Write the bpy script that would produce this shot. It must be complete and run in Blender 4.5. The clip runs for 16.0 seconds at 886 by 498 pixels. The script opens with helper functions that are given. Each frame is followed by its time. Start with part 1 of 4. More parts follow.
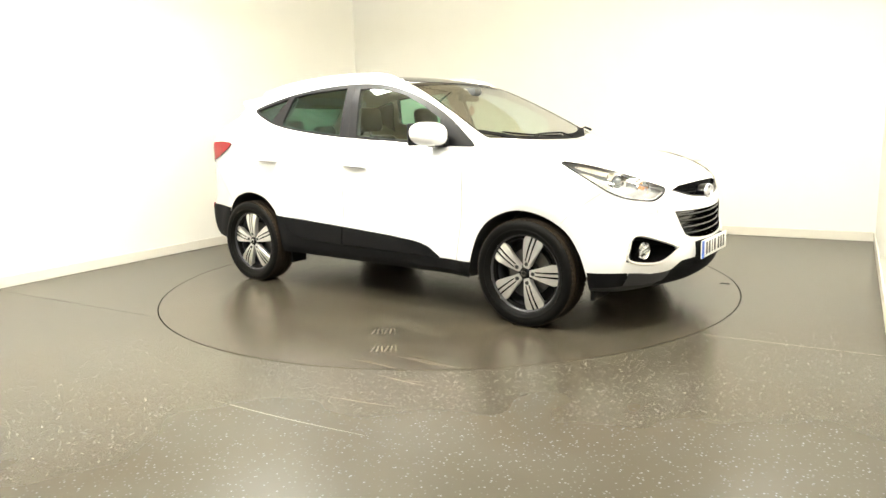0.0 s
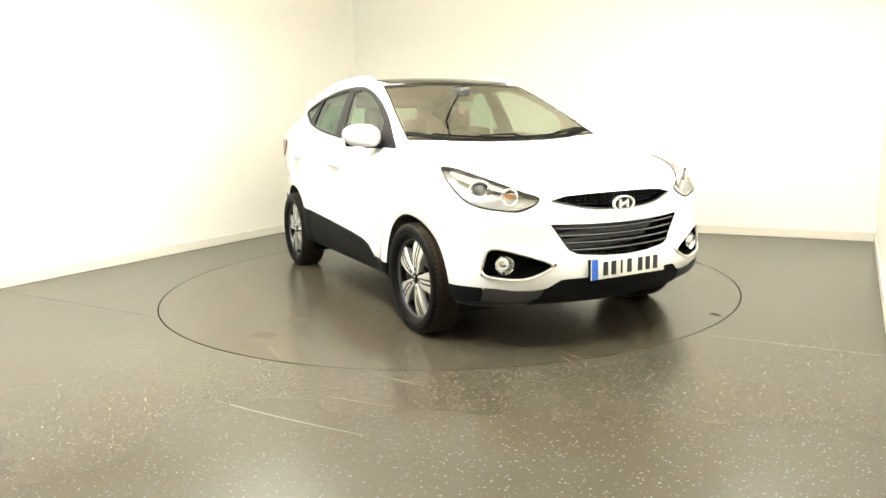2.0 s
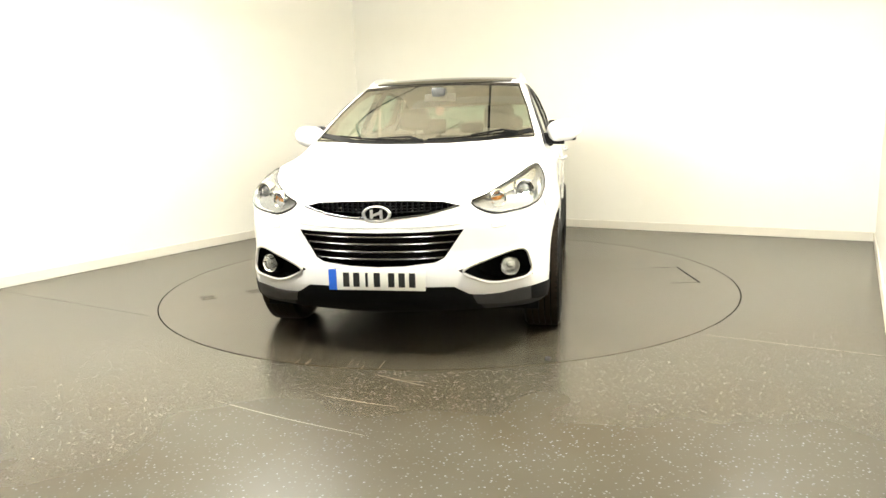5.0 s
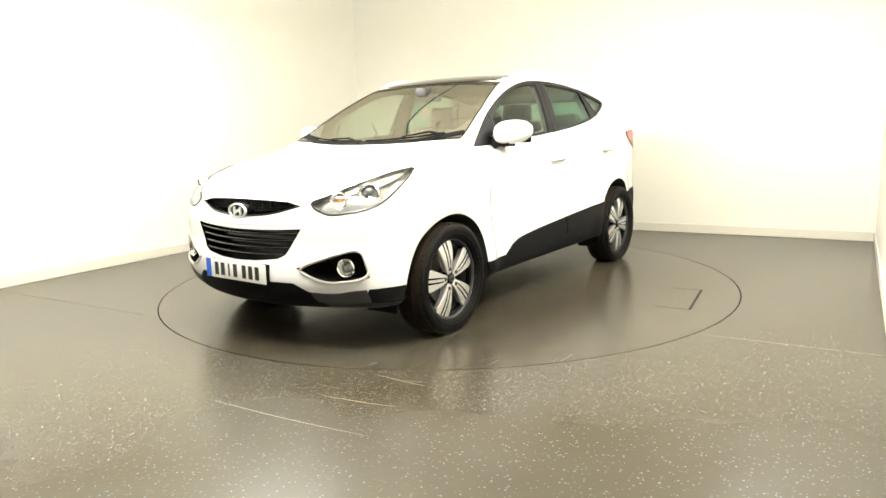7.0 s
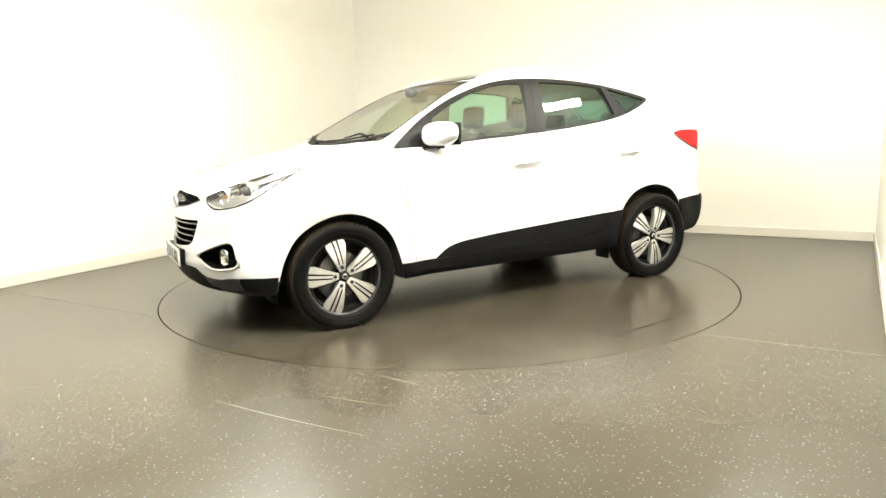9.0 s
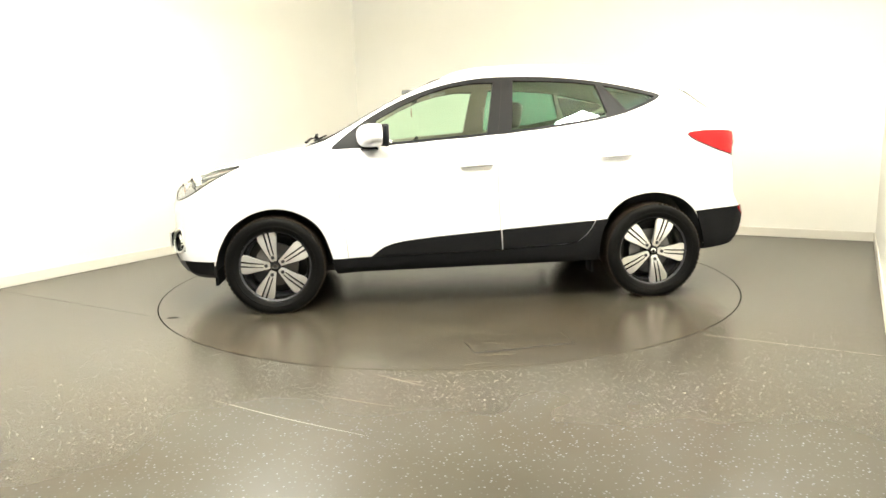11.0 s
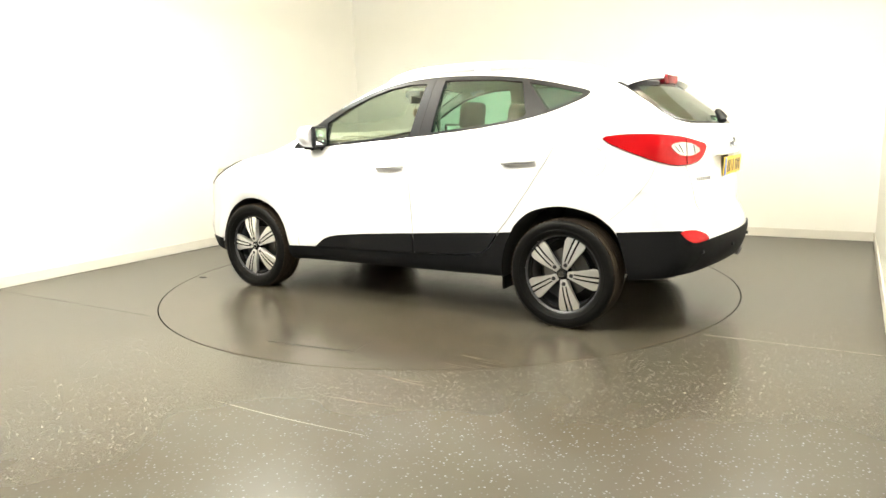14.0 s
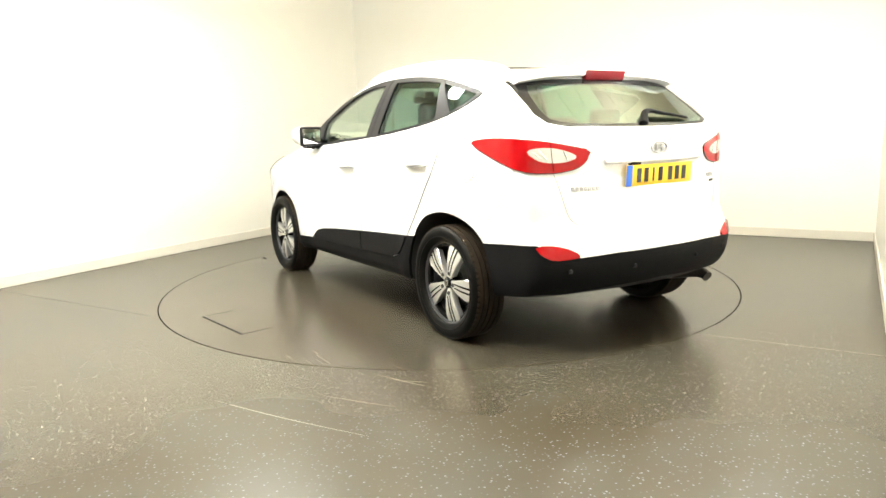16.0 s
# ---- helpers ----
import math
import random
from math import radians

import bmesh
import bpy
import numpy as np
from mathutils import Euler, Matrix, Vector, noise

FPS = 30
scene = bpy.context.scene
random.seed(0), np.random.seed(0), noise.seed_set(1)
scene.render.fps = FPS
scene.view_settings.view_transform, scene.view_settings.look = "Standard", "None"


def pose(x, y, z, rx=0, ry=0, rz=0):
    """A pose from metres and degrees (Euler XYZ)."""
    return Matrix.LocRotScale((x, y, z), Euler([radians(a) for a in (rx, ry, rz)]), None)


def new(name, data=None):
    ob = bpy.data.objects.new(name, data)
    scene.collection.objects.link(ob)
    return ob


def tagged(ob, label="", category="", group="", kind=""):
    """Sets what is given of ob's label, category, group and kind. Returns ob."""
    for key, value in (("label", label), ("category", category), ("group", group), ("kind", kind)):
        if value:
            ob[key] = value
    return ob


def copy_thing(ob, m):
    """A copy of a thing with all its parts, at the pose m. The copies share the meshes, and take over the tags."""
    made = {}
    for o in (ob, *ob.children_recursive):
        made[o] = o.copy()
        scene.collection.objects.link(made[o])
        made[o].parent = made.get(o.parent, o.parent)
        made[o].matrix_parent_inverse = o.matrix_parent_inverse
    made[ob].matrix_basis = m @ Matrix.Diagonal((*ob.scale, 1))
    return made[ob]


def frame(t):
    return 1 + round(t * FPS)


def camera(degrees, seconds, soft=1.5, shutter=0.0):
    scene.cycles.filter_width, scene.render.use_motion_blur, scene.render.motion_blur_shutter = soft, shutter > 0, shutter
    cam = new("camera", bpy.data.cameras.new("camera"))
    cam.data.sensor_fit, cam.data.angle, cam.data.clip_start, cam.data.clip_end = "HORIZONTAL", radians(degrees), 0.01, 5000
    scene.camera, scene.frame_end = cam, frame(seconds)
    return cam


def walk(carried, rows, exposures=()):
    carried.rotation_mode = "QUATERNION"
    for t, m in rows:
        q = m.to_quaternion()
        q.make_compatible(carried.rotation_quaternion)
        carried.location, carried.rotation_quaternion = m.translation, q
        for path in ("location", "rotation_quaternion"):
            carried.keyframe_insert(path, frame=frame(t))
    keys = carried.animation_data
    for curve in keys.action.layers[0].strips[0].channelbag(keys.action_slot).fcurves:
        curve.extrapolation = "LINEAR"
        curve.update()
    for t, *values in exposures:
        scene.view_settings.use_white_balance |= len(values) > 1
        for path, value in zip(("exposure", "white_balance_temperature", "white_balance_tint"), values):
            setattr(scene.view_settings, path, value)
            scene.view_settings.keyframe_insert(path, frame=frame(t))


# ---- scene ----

# ---- camera: a tripod that stands still while the turntable turns ----
cam = camera(64.94, 16.0)
CAM = pose(0, -5.657, 1.220, 90 - 9.776, 0, 0.362) @ pose(0, 0, 0, 0, 0, -1.547)
walk(cam, [(0, CAM), (16, CAM)], [(0, 0.0), (16, 0.0)])

# heading of the turntable and the car on it, in degrees
TURN = [(0.0, -36.87), (0.5, -43.04), (1.0, -49.59), (1.5, -55.77), (2.0, -62.33), (2.5, -68.54), (3.0, -75.15), (3.5, -81.26), (4.0, -87.92), (4.5, -94.06), (5.0, -100.69), (7.5, -132.02), (8.0, -138.46), (8.5, -144.51), (9.0, -150.96), (11.5, -181.54), (12.0, -187.85), (12.5, -193.62), (13.0, -199.95), (13.5, -205.95), (14.0, -212.33), (14.5, -218.37), (15.0, -224.71), (15.5, -230.71), (16.0, -237.15)]
CAR_OFFSET = (-0.0714, 0.0183)

# ---- world ----
world = bpy.data.worlds.new("world")
scene.world = world
world.use_nodes = True
world.node_tree.nodes["Background"].inputs[0].default_value = (0.9, 0.95, 1.0, 1)
world.node_tree.nodes["Background"].inputs[1].default_value = 0.02
LAMP = 156.0

# ---- materials ----


def material(name, color, rough=0.5, metal=0.0, coat=0.0, **more):
    m = bpy.data.materials.new(name)
    m.use_nodes = True
    b = m.node_tree.nodes["Principled BSDF"]
    b.inputs["Base Color"].default_value = (*color, 1)
    b.inputs["Roughness"].default_value = rough
    b.inputs["Metallic"].default_value = metal
    b.inputs["Coat Weight"].default_value = coat
    b.inputs["Coat Roughness"].default_value = 0.03
    for k, v in more.items():
        b.inputs[k.replace("_", " ")].default_value = v
    return m


def noisy(m, scale, amount, bump=0.0, rough=0.0, detail=6.0, second=0.0, second_scale=1.0):
    """Varies base colour and roughness with noise at two sizes, and adds fine relief."""
    nt = m.node_tree
    n, l = nt.nodes, nt.links
    b = n["Principled BSDF"]
    co = n.new("ShaderNodeTexCoord")
    tex = n.new("ShaderNodeTexNoise")
    tex.inputs["Scale"].default_value, tex.inputs["Detail"].default_value = scale, detail
    l.new(co.outputs["Object"], tex.inputs["Vector"])
    base = tuple(b.inputs["Base Color"].default_value)
    mix = n.new("ShaderNodeMix")
    mix.data_type = "RGBA"
    mix.inputs[6].default_value = tuple(max(c * (1 - amount), 0) for c in base[:3]) + (1,)
    mix.inputs[7].default_value = tuple(min(c * (1 + amount), 1) for c in base[:3]) + (1,)
    l.new(tex.outputs["Fac"], mix.inputs[0])
    out = mix.outputs[2]
    if second:
        t2 = n.new("ShaderNodeTexNoise")
        t2.inputs["Scale"].default_value, t2.inputs["Detail"].default_value = second_scale, 4.0
        l.new(co.outputs["Object"], t2.inputs["Vector"])
        m2 = n.new("ShaderNodeMix")
        m2.data_type, m2.blend_type = "RGBA", "MULTIPLY"
        m2.inputs[0].default_value = second
        l.new(out, m2.inputs[6])
        l.new(t2.outputs["Fac"], m2.inputs[7])
        out = m2.outputs[2]
    l.new(out, b.inputs["Base Color"])
    if rough:
        mp = n.new("ShaderNodeMapRange")
        r0 = b.inputs["Roughness"].default_value
        mp.inputs["To Min"].default_value, mp.inputs["To Max"].default_value = max(r0 - rough, 0.02), min(r0 + rough, 1)
        l.new(tex.outputs["Fac"], mp.inputs["Value"])
        l.new(mp.outputs["Result"], b.inputs["Roughness"])
    if bump:
        bp = n.new("ShaderNodeBump")
        bp.inputs["Strength"].default_value, bp.inputs["Distance"].default_value = bump, 0.002
        l.new(tex.outputs["Fac"], bp.inputs["Height"])
        l.new(bp.outputs["Normal"], b.inputs["Normal"])
    return m


def glass(name, tint, gloss=1.0):
    """Tinted sheet glass: clear straight through, with reflections that grow towards a grazing view."""
    m = bpy.data.materials.new(name)
    m.use_nodes = True
    n, l = m.node_tree.nodes, m.node_tree.links
    n.clear()
    out, mix, tr, gl, lw = (n.new("ShaderNode" + k) for k in ("OutputMaterial", "MixShader", "BsdfTransparent", "BsdfGlossy", "LayerWeight"))
    tr.inputs[0].default_value = (*tint, 1)
    gl.inputs["Roughness"].default_value = 0.0
    power, scale = n.new("ShaderNodeMath"), n.new("ShaderNodeMath")
    power.operation, scale.operation = "POWER", "MULTIPLY_ADD"
    power.inputs[1].default_value = 5.0
    scale.inputs[1].default_value, scale.inputs[2].default_value = 0.95 * min(gloss, 1.0) - 0.045 * gloss, 0.045 * gloss
    l.new(lw.outputs["Facing"], power.inputs[0])
    l.new(power.outputs[0], scale.inputs[0])
    l.new(scale.outputs[0], mix.inputs[0])
    l.new(tr.outputs[0], mix.inputs[1])
    l.new(gl.outputs[0], mix.inputs[2])
    l.new(mix.outputs[0], out.inputs[0])
    return m


def glow(name, color, strength):
    m = material(name, color, 0.4)
    b = m.node_tree.nodes["Principled BSDF"]
    b.inputs["Emission Color"].default_value = (*color, 1)
    b.inputs["Emission Strength"].default_value = strength
    return m


def floor_material(name, base, dirt, rough, seed, fleck_gain, wear):
    """Speckled safety vinyl: fine light and dark flecks, worn and stained in larger patches."""
    m = material(name, base, rough, Specular_IOR_Level=0.36)
    n, l = m.node_tree.nodes, m.node_tree.links
    b = n["Principled BSDF"]
    co = n.new("ShaderNodeTexCoord")
    shift = n.new("ShaderNodeMapping")
    shift.inputs["Location"].default_value = (seed, seed * 0.7, 0)
    l.new(co.outputs["Object"], shift.inputs[0])

    def tex(kind, scale):
        t = n.new(kind)
        t.inputs["Scale"].default_value = scale
        l.new(shift.outputs[0], t.inputs["Vector"])
        return t

    def blend(fac, a, c, mode="MIX"):
        x = n.new("ShaderNodeMix")
        x.data_type, x.blend_type = "RGBA", mode
        for v, i in ((fac, 0), (a, 6), (c, 7)):
            if isinstance(v, (float, tuple)):
                x.inputs[i].default_value = v
            else:
                l.new(v, x.inputs[i])
        return x.outputs[2]

    def steps(src, *stops):
        r = n.new("ShaderNodeValToRGB")
        e = r.color_ramp.elements
        e[0].position, e[0].color = stops[0][0], (*[stops[0][1]] * 3, 1)
        e[1].position, e[1].color = stops[1][0], (*[stops[1][1]] * 3, 1)
        l.new(src, r.inputs[0])
        return r.outputs[0]

    def streaks(turn, scale, stretch, lo, hi):
        """Fine scuff lines that run one way."""
        mp = n.new("ShaderNodeMapping")
        mp.inputs["Rotation"].default_value = (0, 0, radians(turn))
        mp.inputs["Scale"].default_value = (1, stretch, 1)
        l.new(shift.outputs[0], mp.inputs[0])
        t = n.new("ShaderNodeTexNoise")
        t.inputs["Scale"].default_value, t.inputs["Detail"].default_value = scale, 5.0
        l.new(mp.outputs[0], t.inputs["Vector"])
        return steps(t.outputs["Fac"], (lo, 0.0), (hi, 1.0))

    def product(a, c):
        x = n.new("ShaderNodeMath")
        x.operation = "MULTIPLY"
        for v, i in ((a, 0), (c, 1)):
            if isinstance(v, float):
                x.inputs[i].default_value = v
            else:
                l.new(v, x.inputs[i])
        return x.outputs[0]

    stain = tex("ShaderNodeTexNoise", 1.1)
    stain.inputs["Detail"].default_value = 5.0 if wear else 2.0
    col = blend(steps(stain.outputs["Fac"], (0.38, 0.0), (0.66, 1.0)), (*base, 1), (*dirt, 1))
    if wear:
        mottle = tex("ShaderNodeTexNoise", 5.0)
        mottle.inputs["Detail"].default_value, mottle.inputs["Roughness"].default_value = 4.0, 0.55
        col = blend(product(steps(mottle.outputs["Fac"], (0.40, 0.0), (0.74, 1.0)), wear), col, (*[c * 0.5 for c in dirt], 1))
        patch = steps(stain.outputs["Fac"], (0.46, 0.0), (0.60, 1.0))
        for turn, scale, stretch, lo, hi, gain in ((20, 1.6, 34, 0.60, 0.70, 0.55), (-24, 1.3, 46, 0.62, 0.70, 0.45), (72, 1.2, 40, 0.635, 0.71, 0.35)):
            col = blend(product(product(streaks(turn, scale, stretch, lo - 0.03, hi - 0.03), patch), gain * wear), col, (0.135, 0.11, 0.075, 1))
    fleck = tex("ShaderNodeTexVoronoi", 56.0)
    pick = n.new("ShaderNodeSeparateColor")
    l.new(fleck.outputs["Color"], pick.inputs[0])
    dot = product(steps(fleck.outputs["Distance"], (0.12, fleck_gain), (0.30, 0.0)), steps(pick.outputs[0], (0.2, 0.0), (0.9, 0.75)))
    col = blend(dot, col, (0.20, 0.20, 0.24, 1))
    l.new(col, b.inputs["Base Color"])
    if wear:
        worn = n.new("ShaderNodeMapRange")
        worn.inputs["From Min"].default_value, worn.inputs["From Max"].default_value = 0.3, 0.7
        worn.inputs["To Min"].default_value, worn.inputs["To Max"].default_value = rough - 0.015, rough + 0.015
        l.new(mottle.outputs["Fac"], worn.inputs["Value"])
        l.new(worn.outputs["Result"], b.inputs["Roughness"])
    return m


WALL = noisy(material("wall_paint", (0.90, 0.885, 0.825), 0.6), 3.0, 0.02, 0.05, second=0.04, second_scale=0.7)
DARK_WALL = noisy(material("dark_wall_paint", (0.06, 0.06, 0.06), 0.6), 3.0, 0.05, 0.05, second=0.1, second_scale=0.7)
SKIRT = noisy(material("skirting_vinyl", (0.74, 0.71, 0.64), 0.45), 6.0, 0.04)
CEILING = noisy(material("ceiling_board", (0.86, 0.77, 0.58), 0.7), 4.0, 0.06, second=0.1, second_scale=0.8)
FLOOR = floor_material("floor_vinyl", (0.060, 0.055, 0.042), (0.051, 0.042, 0.028), 0.27, 0.0, 0.9, 0.0)
TABLE = floor_material("turntable_vinyl", (0.066, 0.059, 0.044), (0.050, 0.040, 0.027), 0.25, 3.7, 0.15, 0.9)
GAP = material("gap_shadow", (0.012, 0.011, 0.010), 0.9)
PAINT = noisy(material("white_paint", (0.80, 0.80, 0.81), 0.28, coat=1.0), 900.0, 0.012)
PLASTIC = noisy(material("grained_black_plastic", (0.006, 0.006, 0.0065), 0.6, Specular_IOR_Level=0.08), 420.0, 0.2, 0.25)
GREY_PLASTIC = noisy(material("grained_grey_plastic", (0.045, 0.045, 0.048), 0.5, Specular_IOR_Level=0.3), 420.0, 0.15, 0.2)
TRIM = noisy(material("satin_black_trim", (0.011, 0.011, 0.0125), 0.42, Specular_IOR_Level=0.16), 300.0, 0.1)
GLOSS = material("gloss_black", (0.006, 0.006, 0.007), 0.14, Specular_IOR_Level=0.35)
SHUT_LINE = noisy(material("panel_gap", (0.36, 0.36, 0.36), 0.8), 80.0, 0.2)
RAIL = noisy(material("rail_silver", (0.70, 0.70, 0.71), 0.35, 0.6), 200.0, 0.04)
SCRATCH = noisy(material("scratched_vinyl", (0.080, 0.066, 0.046), 0.40), 40.0, 0.5)
JOINT = noisy(material("vinyl_weld", (0.17, 0.155, 0.125), 0.4), 30.0, 0.2)
DARK_CHROME = material("dark_chrome", (0.13, 0.13, 0.14), 0.18, 1.0)
CHROME = material("chrome", (0.82, 0.82, 0.83), 0.10, 1.0)
SILVER = noisy(material("machined_silver", (0.74, 0.73, 0.71), 0.28, 0.72), 260.0, 0.05)
ANTHRACITE = noisy(material("anthracite_alloy", (0.055, 0.055, 0.06), 0.35, 0.5), 200.0, 0.1)
RUBBER = noisy(material("tyre_rubber", (0.005, 0.0048, 0.0045), 0.5, Specular_IOR_Level=0.08), 60.0, 0.25, 0.3, second=0.2, second_scale=9.0)
TREAD = noisy(material("tyre_tread", (0.022, 0.016, 0.011), 0.8, Specular_IOR_Level=0.1), 90.0, 0.35, 0.5)
STEEL = noisy(material("brake_steel", (0.14, 0.135, 0.13), 0.4, 1.0), 120.0, 0.1)
UNDER = noisy(material("underbody", (0.02, 0.02, 0.02), 0.8), 20.0, 0.3)
RED = material("red_lens", (0.34, 0.004, 0.006), 0.07, coat=0.1, Specular_IOR_Level=0.25)
DARK_RED = material("dark_red_lens", (0.10, 0.002, 0.005), 0.25, Specular_IOR_Level=0.15)
CLEAR_LENS = glass("clear_lens", (0.98, 0.985, 0.985), 0.8)
LAMP_WHITE = material("lamp_reflector", (0.66, 0.66, 0.65), 0.20, 0.85)
LAMP_DARK = material("lamp_bezel", (0.42, 0.42, 0.42), 0.32, 0.8)
AMBER = material("amber_indicator", (0.75, 0.30, 0.08), 0.25)
WINDSCREEN = glass("windscreen_glass", (0.97, 0.985, 0.96), 6.0)
FRONT_GLASS = glass("front_door_glass", (0.88, 0.97, 0.91), 1.1)
PRIVACY = glass("privacy_glass", (0.52, 0.71, 0.64), 0.9)
REAR_GLASS = glass("rear_screen_glass", (0.54, 0.68, 0.60), 3.2)
ROOF_GLASS = material("roof_glass", (0.010, 0.011, 0.011), 0.05, Specular_IOR_Level=0.3)
LEATHER = noisy(material("black_leather", (0.012, 0.011, 0.0105), 0.55, Specular_IOR_Level=0.2), 150.0, 0.2, 0.3)
CABIN = noisy(material("cabin_trim", (0.52, 0.47, 0.38), 0.7), 40.0, 0.1)
HEADLINER = noisy(material("headliner_cloth", (0.68, 0.65, 0.58), 0.9), 200.0, 0.08)
PLATE_WHITE = material("plate_white", (0.80, 0.80, 0.76), 0.35)
PLATE_YELLOW = material("plate_yellow", (0.85, 0.52, 0.02), 0.35)
PLATE_BLUE = material("plate_blue", (0.02, 0.12, 0.62), 0.35)
INK = material("plate_black", (0.012, 0.012, 0.012), 0.4)
PROJECTOR = material("projector_glass", (0.10, 0.105, 0.11), 0.06, 0.0, 1.0)
TAIL_CLEAR = material("clear_tail_lens", (0.62, 0.59, 0.57), 0.15, 0.5, 1.0)
MIRROR = material("mirror_glass", (0.9, 0.9, 0.9), 0.01, 1.0)
CABIN_DARK = noisy(material("dark_cabin_trim", (0.05, 0.05, 0.05), 0.6), 120.0, 0.2, 0.2)
PINK = noisy(material("pale_tag", (0.30, 0.18, 0.13), 0.5), 60.0, 0.3)
MARK = noisy(material("grey_chrome_mark", (0.36, 0.36, 0.37), 0.3, 0.7), 100.0, 0.1)
DIFFUSER = glow("light_diffuser", (0.985, 0.985, 0.915), LAMP)
ALUMINIUM = material("lamp_frame", (0.7, 0.7, 0.7), 0.4, 0.6)

# ---- mesh helpers ----


def link(name, bm, mat, parent=None, label="", smooth=None):
    me = bpy.data.meshes.new(name)
    bm.normal_update()
    bm.to_mesh(me)
    bm.free()
    for m in mat if isinstance(mat, (list, tuple)) else (mat,):
        me.materials.append(m)
    if smooth is not None:
        me.shade_smooth()
        me.set_sharp_from_angle(angle=radians(smooth))
    ob = new(name, me)
    if parent:
        ob.parent = parent
    return tagged(ob, label)


def part(name, bm, mat, parent, label="", smooth=35):
    return link(name, bm, mat, parent, label, smooth)


def box(bm, lo, hi, bevel=0.0, m=None, seg=2):
    made = bmesh.ops.create_cube(bm, size=1)["verts"]
    for v in made:
        v.co = Vector([lo[i] + (v.co[i] + 0.5) * (hi[i] - lo[i]) for i in range(3)])
    if bevel:
        edges = list({e for v in made for e in v.link_edges})
        made = [v for v in bmesh.ops.bevel(bm, geom=edges, offset=bevel, segments=seg, affect="EDGES", profile=0.5)["verts"]]
    if m is not None:
        bmesh.ops.transform(bm, matrix=m, verts=[v for v in made if v.is_valid])
    return bm


def lathe(bm, profile, n=48, closed=True, axis="y", centre=(0, 0, 0)):
    """Turns a profile of (radius, along) round the y (or x, z) axis."""
    rings = []
    for i in range(n):
        a = 2 * math.pi * i / n
        c, s = math.cos(a), math.sin(a)
        at = {"y": lambda r, h: (r * c, h, r * s), "x": lambda r, h: (h, r * c, r * s), "z": lambda r, h: (r * c, r * s, h)}[axis]
        rings.append([bm.verts.new(Vector(at(r, h)) + Vector(centre)) for r, h in profile])
    k = len(profile)
    for i in range(n):
        a, b = rings[i], rings[(i + 1) % n]
        for j in range(k if closed else k - 1):
            bm.faces.new((a[j], a[(j + 1) % k], b[(j + 1) % k], b[j]))
    bmesh.ops.recalc_face_normals(bm, faces=bm.faces)
    return bm


def disc(bm, r, y0, y1, n=32, axis="y", centre=(0, 0, 0)):
    return lathe(bm, [(0.0005, y0), (r, y0), (r, y1), (0.0005, y1)], n, True, axis, centre)


def tube(bm, points, r, n=8, flat=1.0):
    """A bar of round section along points."""
    pts = [Vector(p) for p in points]
    rings = []
    for i, p in enumerate(pts):
        d = (pts[min(i + 1, len(pts) - 1)] - pts[max(i - 1, 0)]).normalized()
        side = d.cross(Vector((0, 0, 1)))
        side = side.normalized() if side.length > 1e-3 else Vector((0, 1, 0))
        up = side.cross(d).normalized()
        rr = r[i] if isinstance(r, (list, tuple)) else r
        rings.append([bm.verts.new(p + side * rr * math.cos(2 * math.pi * k / n) + up * rr * flat * math.sin(2 * math.pi * k / n)) for k in range(n)])
    for a, b in zip(rings, rings[1:]):
        for k in range(n):
            bm.faces.new((a[k], a[(k + 1) % n], b[(k + 1) % n], b[k]))
    bm.faces.new(rings[0][::-1])
    bm.faces.new(rings[-1])
    bmesh.ops.recalc_face_normals(bm, faces=bm.faces)
    return bm


def spline(keys, closed=False, per=8):
    """A smooth line through the given points."""
    p = [Vector(k) for k in keys]
    n = len(p)
    out = []
    for i in range(n if closed else n - 1):
        a, b, c, d = (p[(i + j) % n] if closed else p[min(max(i + j, 0), n - 1)] for j in (-1, 0, 1, 2))
        for s in range(per):
            t = s / per
            out.append(0.5 * (2 * b + (c - a) * t + (2 * a - 5 * b + 4 * c - d) * t * t + (3 * b - a - 3 * c + d) * t ** 3))
    return out if closed else out + [p[-1]]


def rounded(poly, times=2, cut=0.25):
    """Rounds the corners of a closed outline."""
    pts = [Vector(p) for p in poly]
    for _ in range(times):
        pts = [q for i, p in enumerate(pts) for q in (p.lerp(pts[(i + 1) % len(pts)], cut), p.lerp(pts[(i + 1) % len(pts)], 1 - cut))]
    return pts


# ---- the room ----
UX, UY = 0.8643, -0.5030            # along the back wall; its normal is (0.5030, 0.8643)
U0, U1, V0, V1, TOP = -3.27, 3.08, -6.2, 3.19, 3.05
ROOM = Matrix(((UX, -UY, 0, 0), (UY, UX, 0, 0), (0, 0, 1, 0), (0, 0, 0, 1)))
RADIUS = 2.243


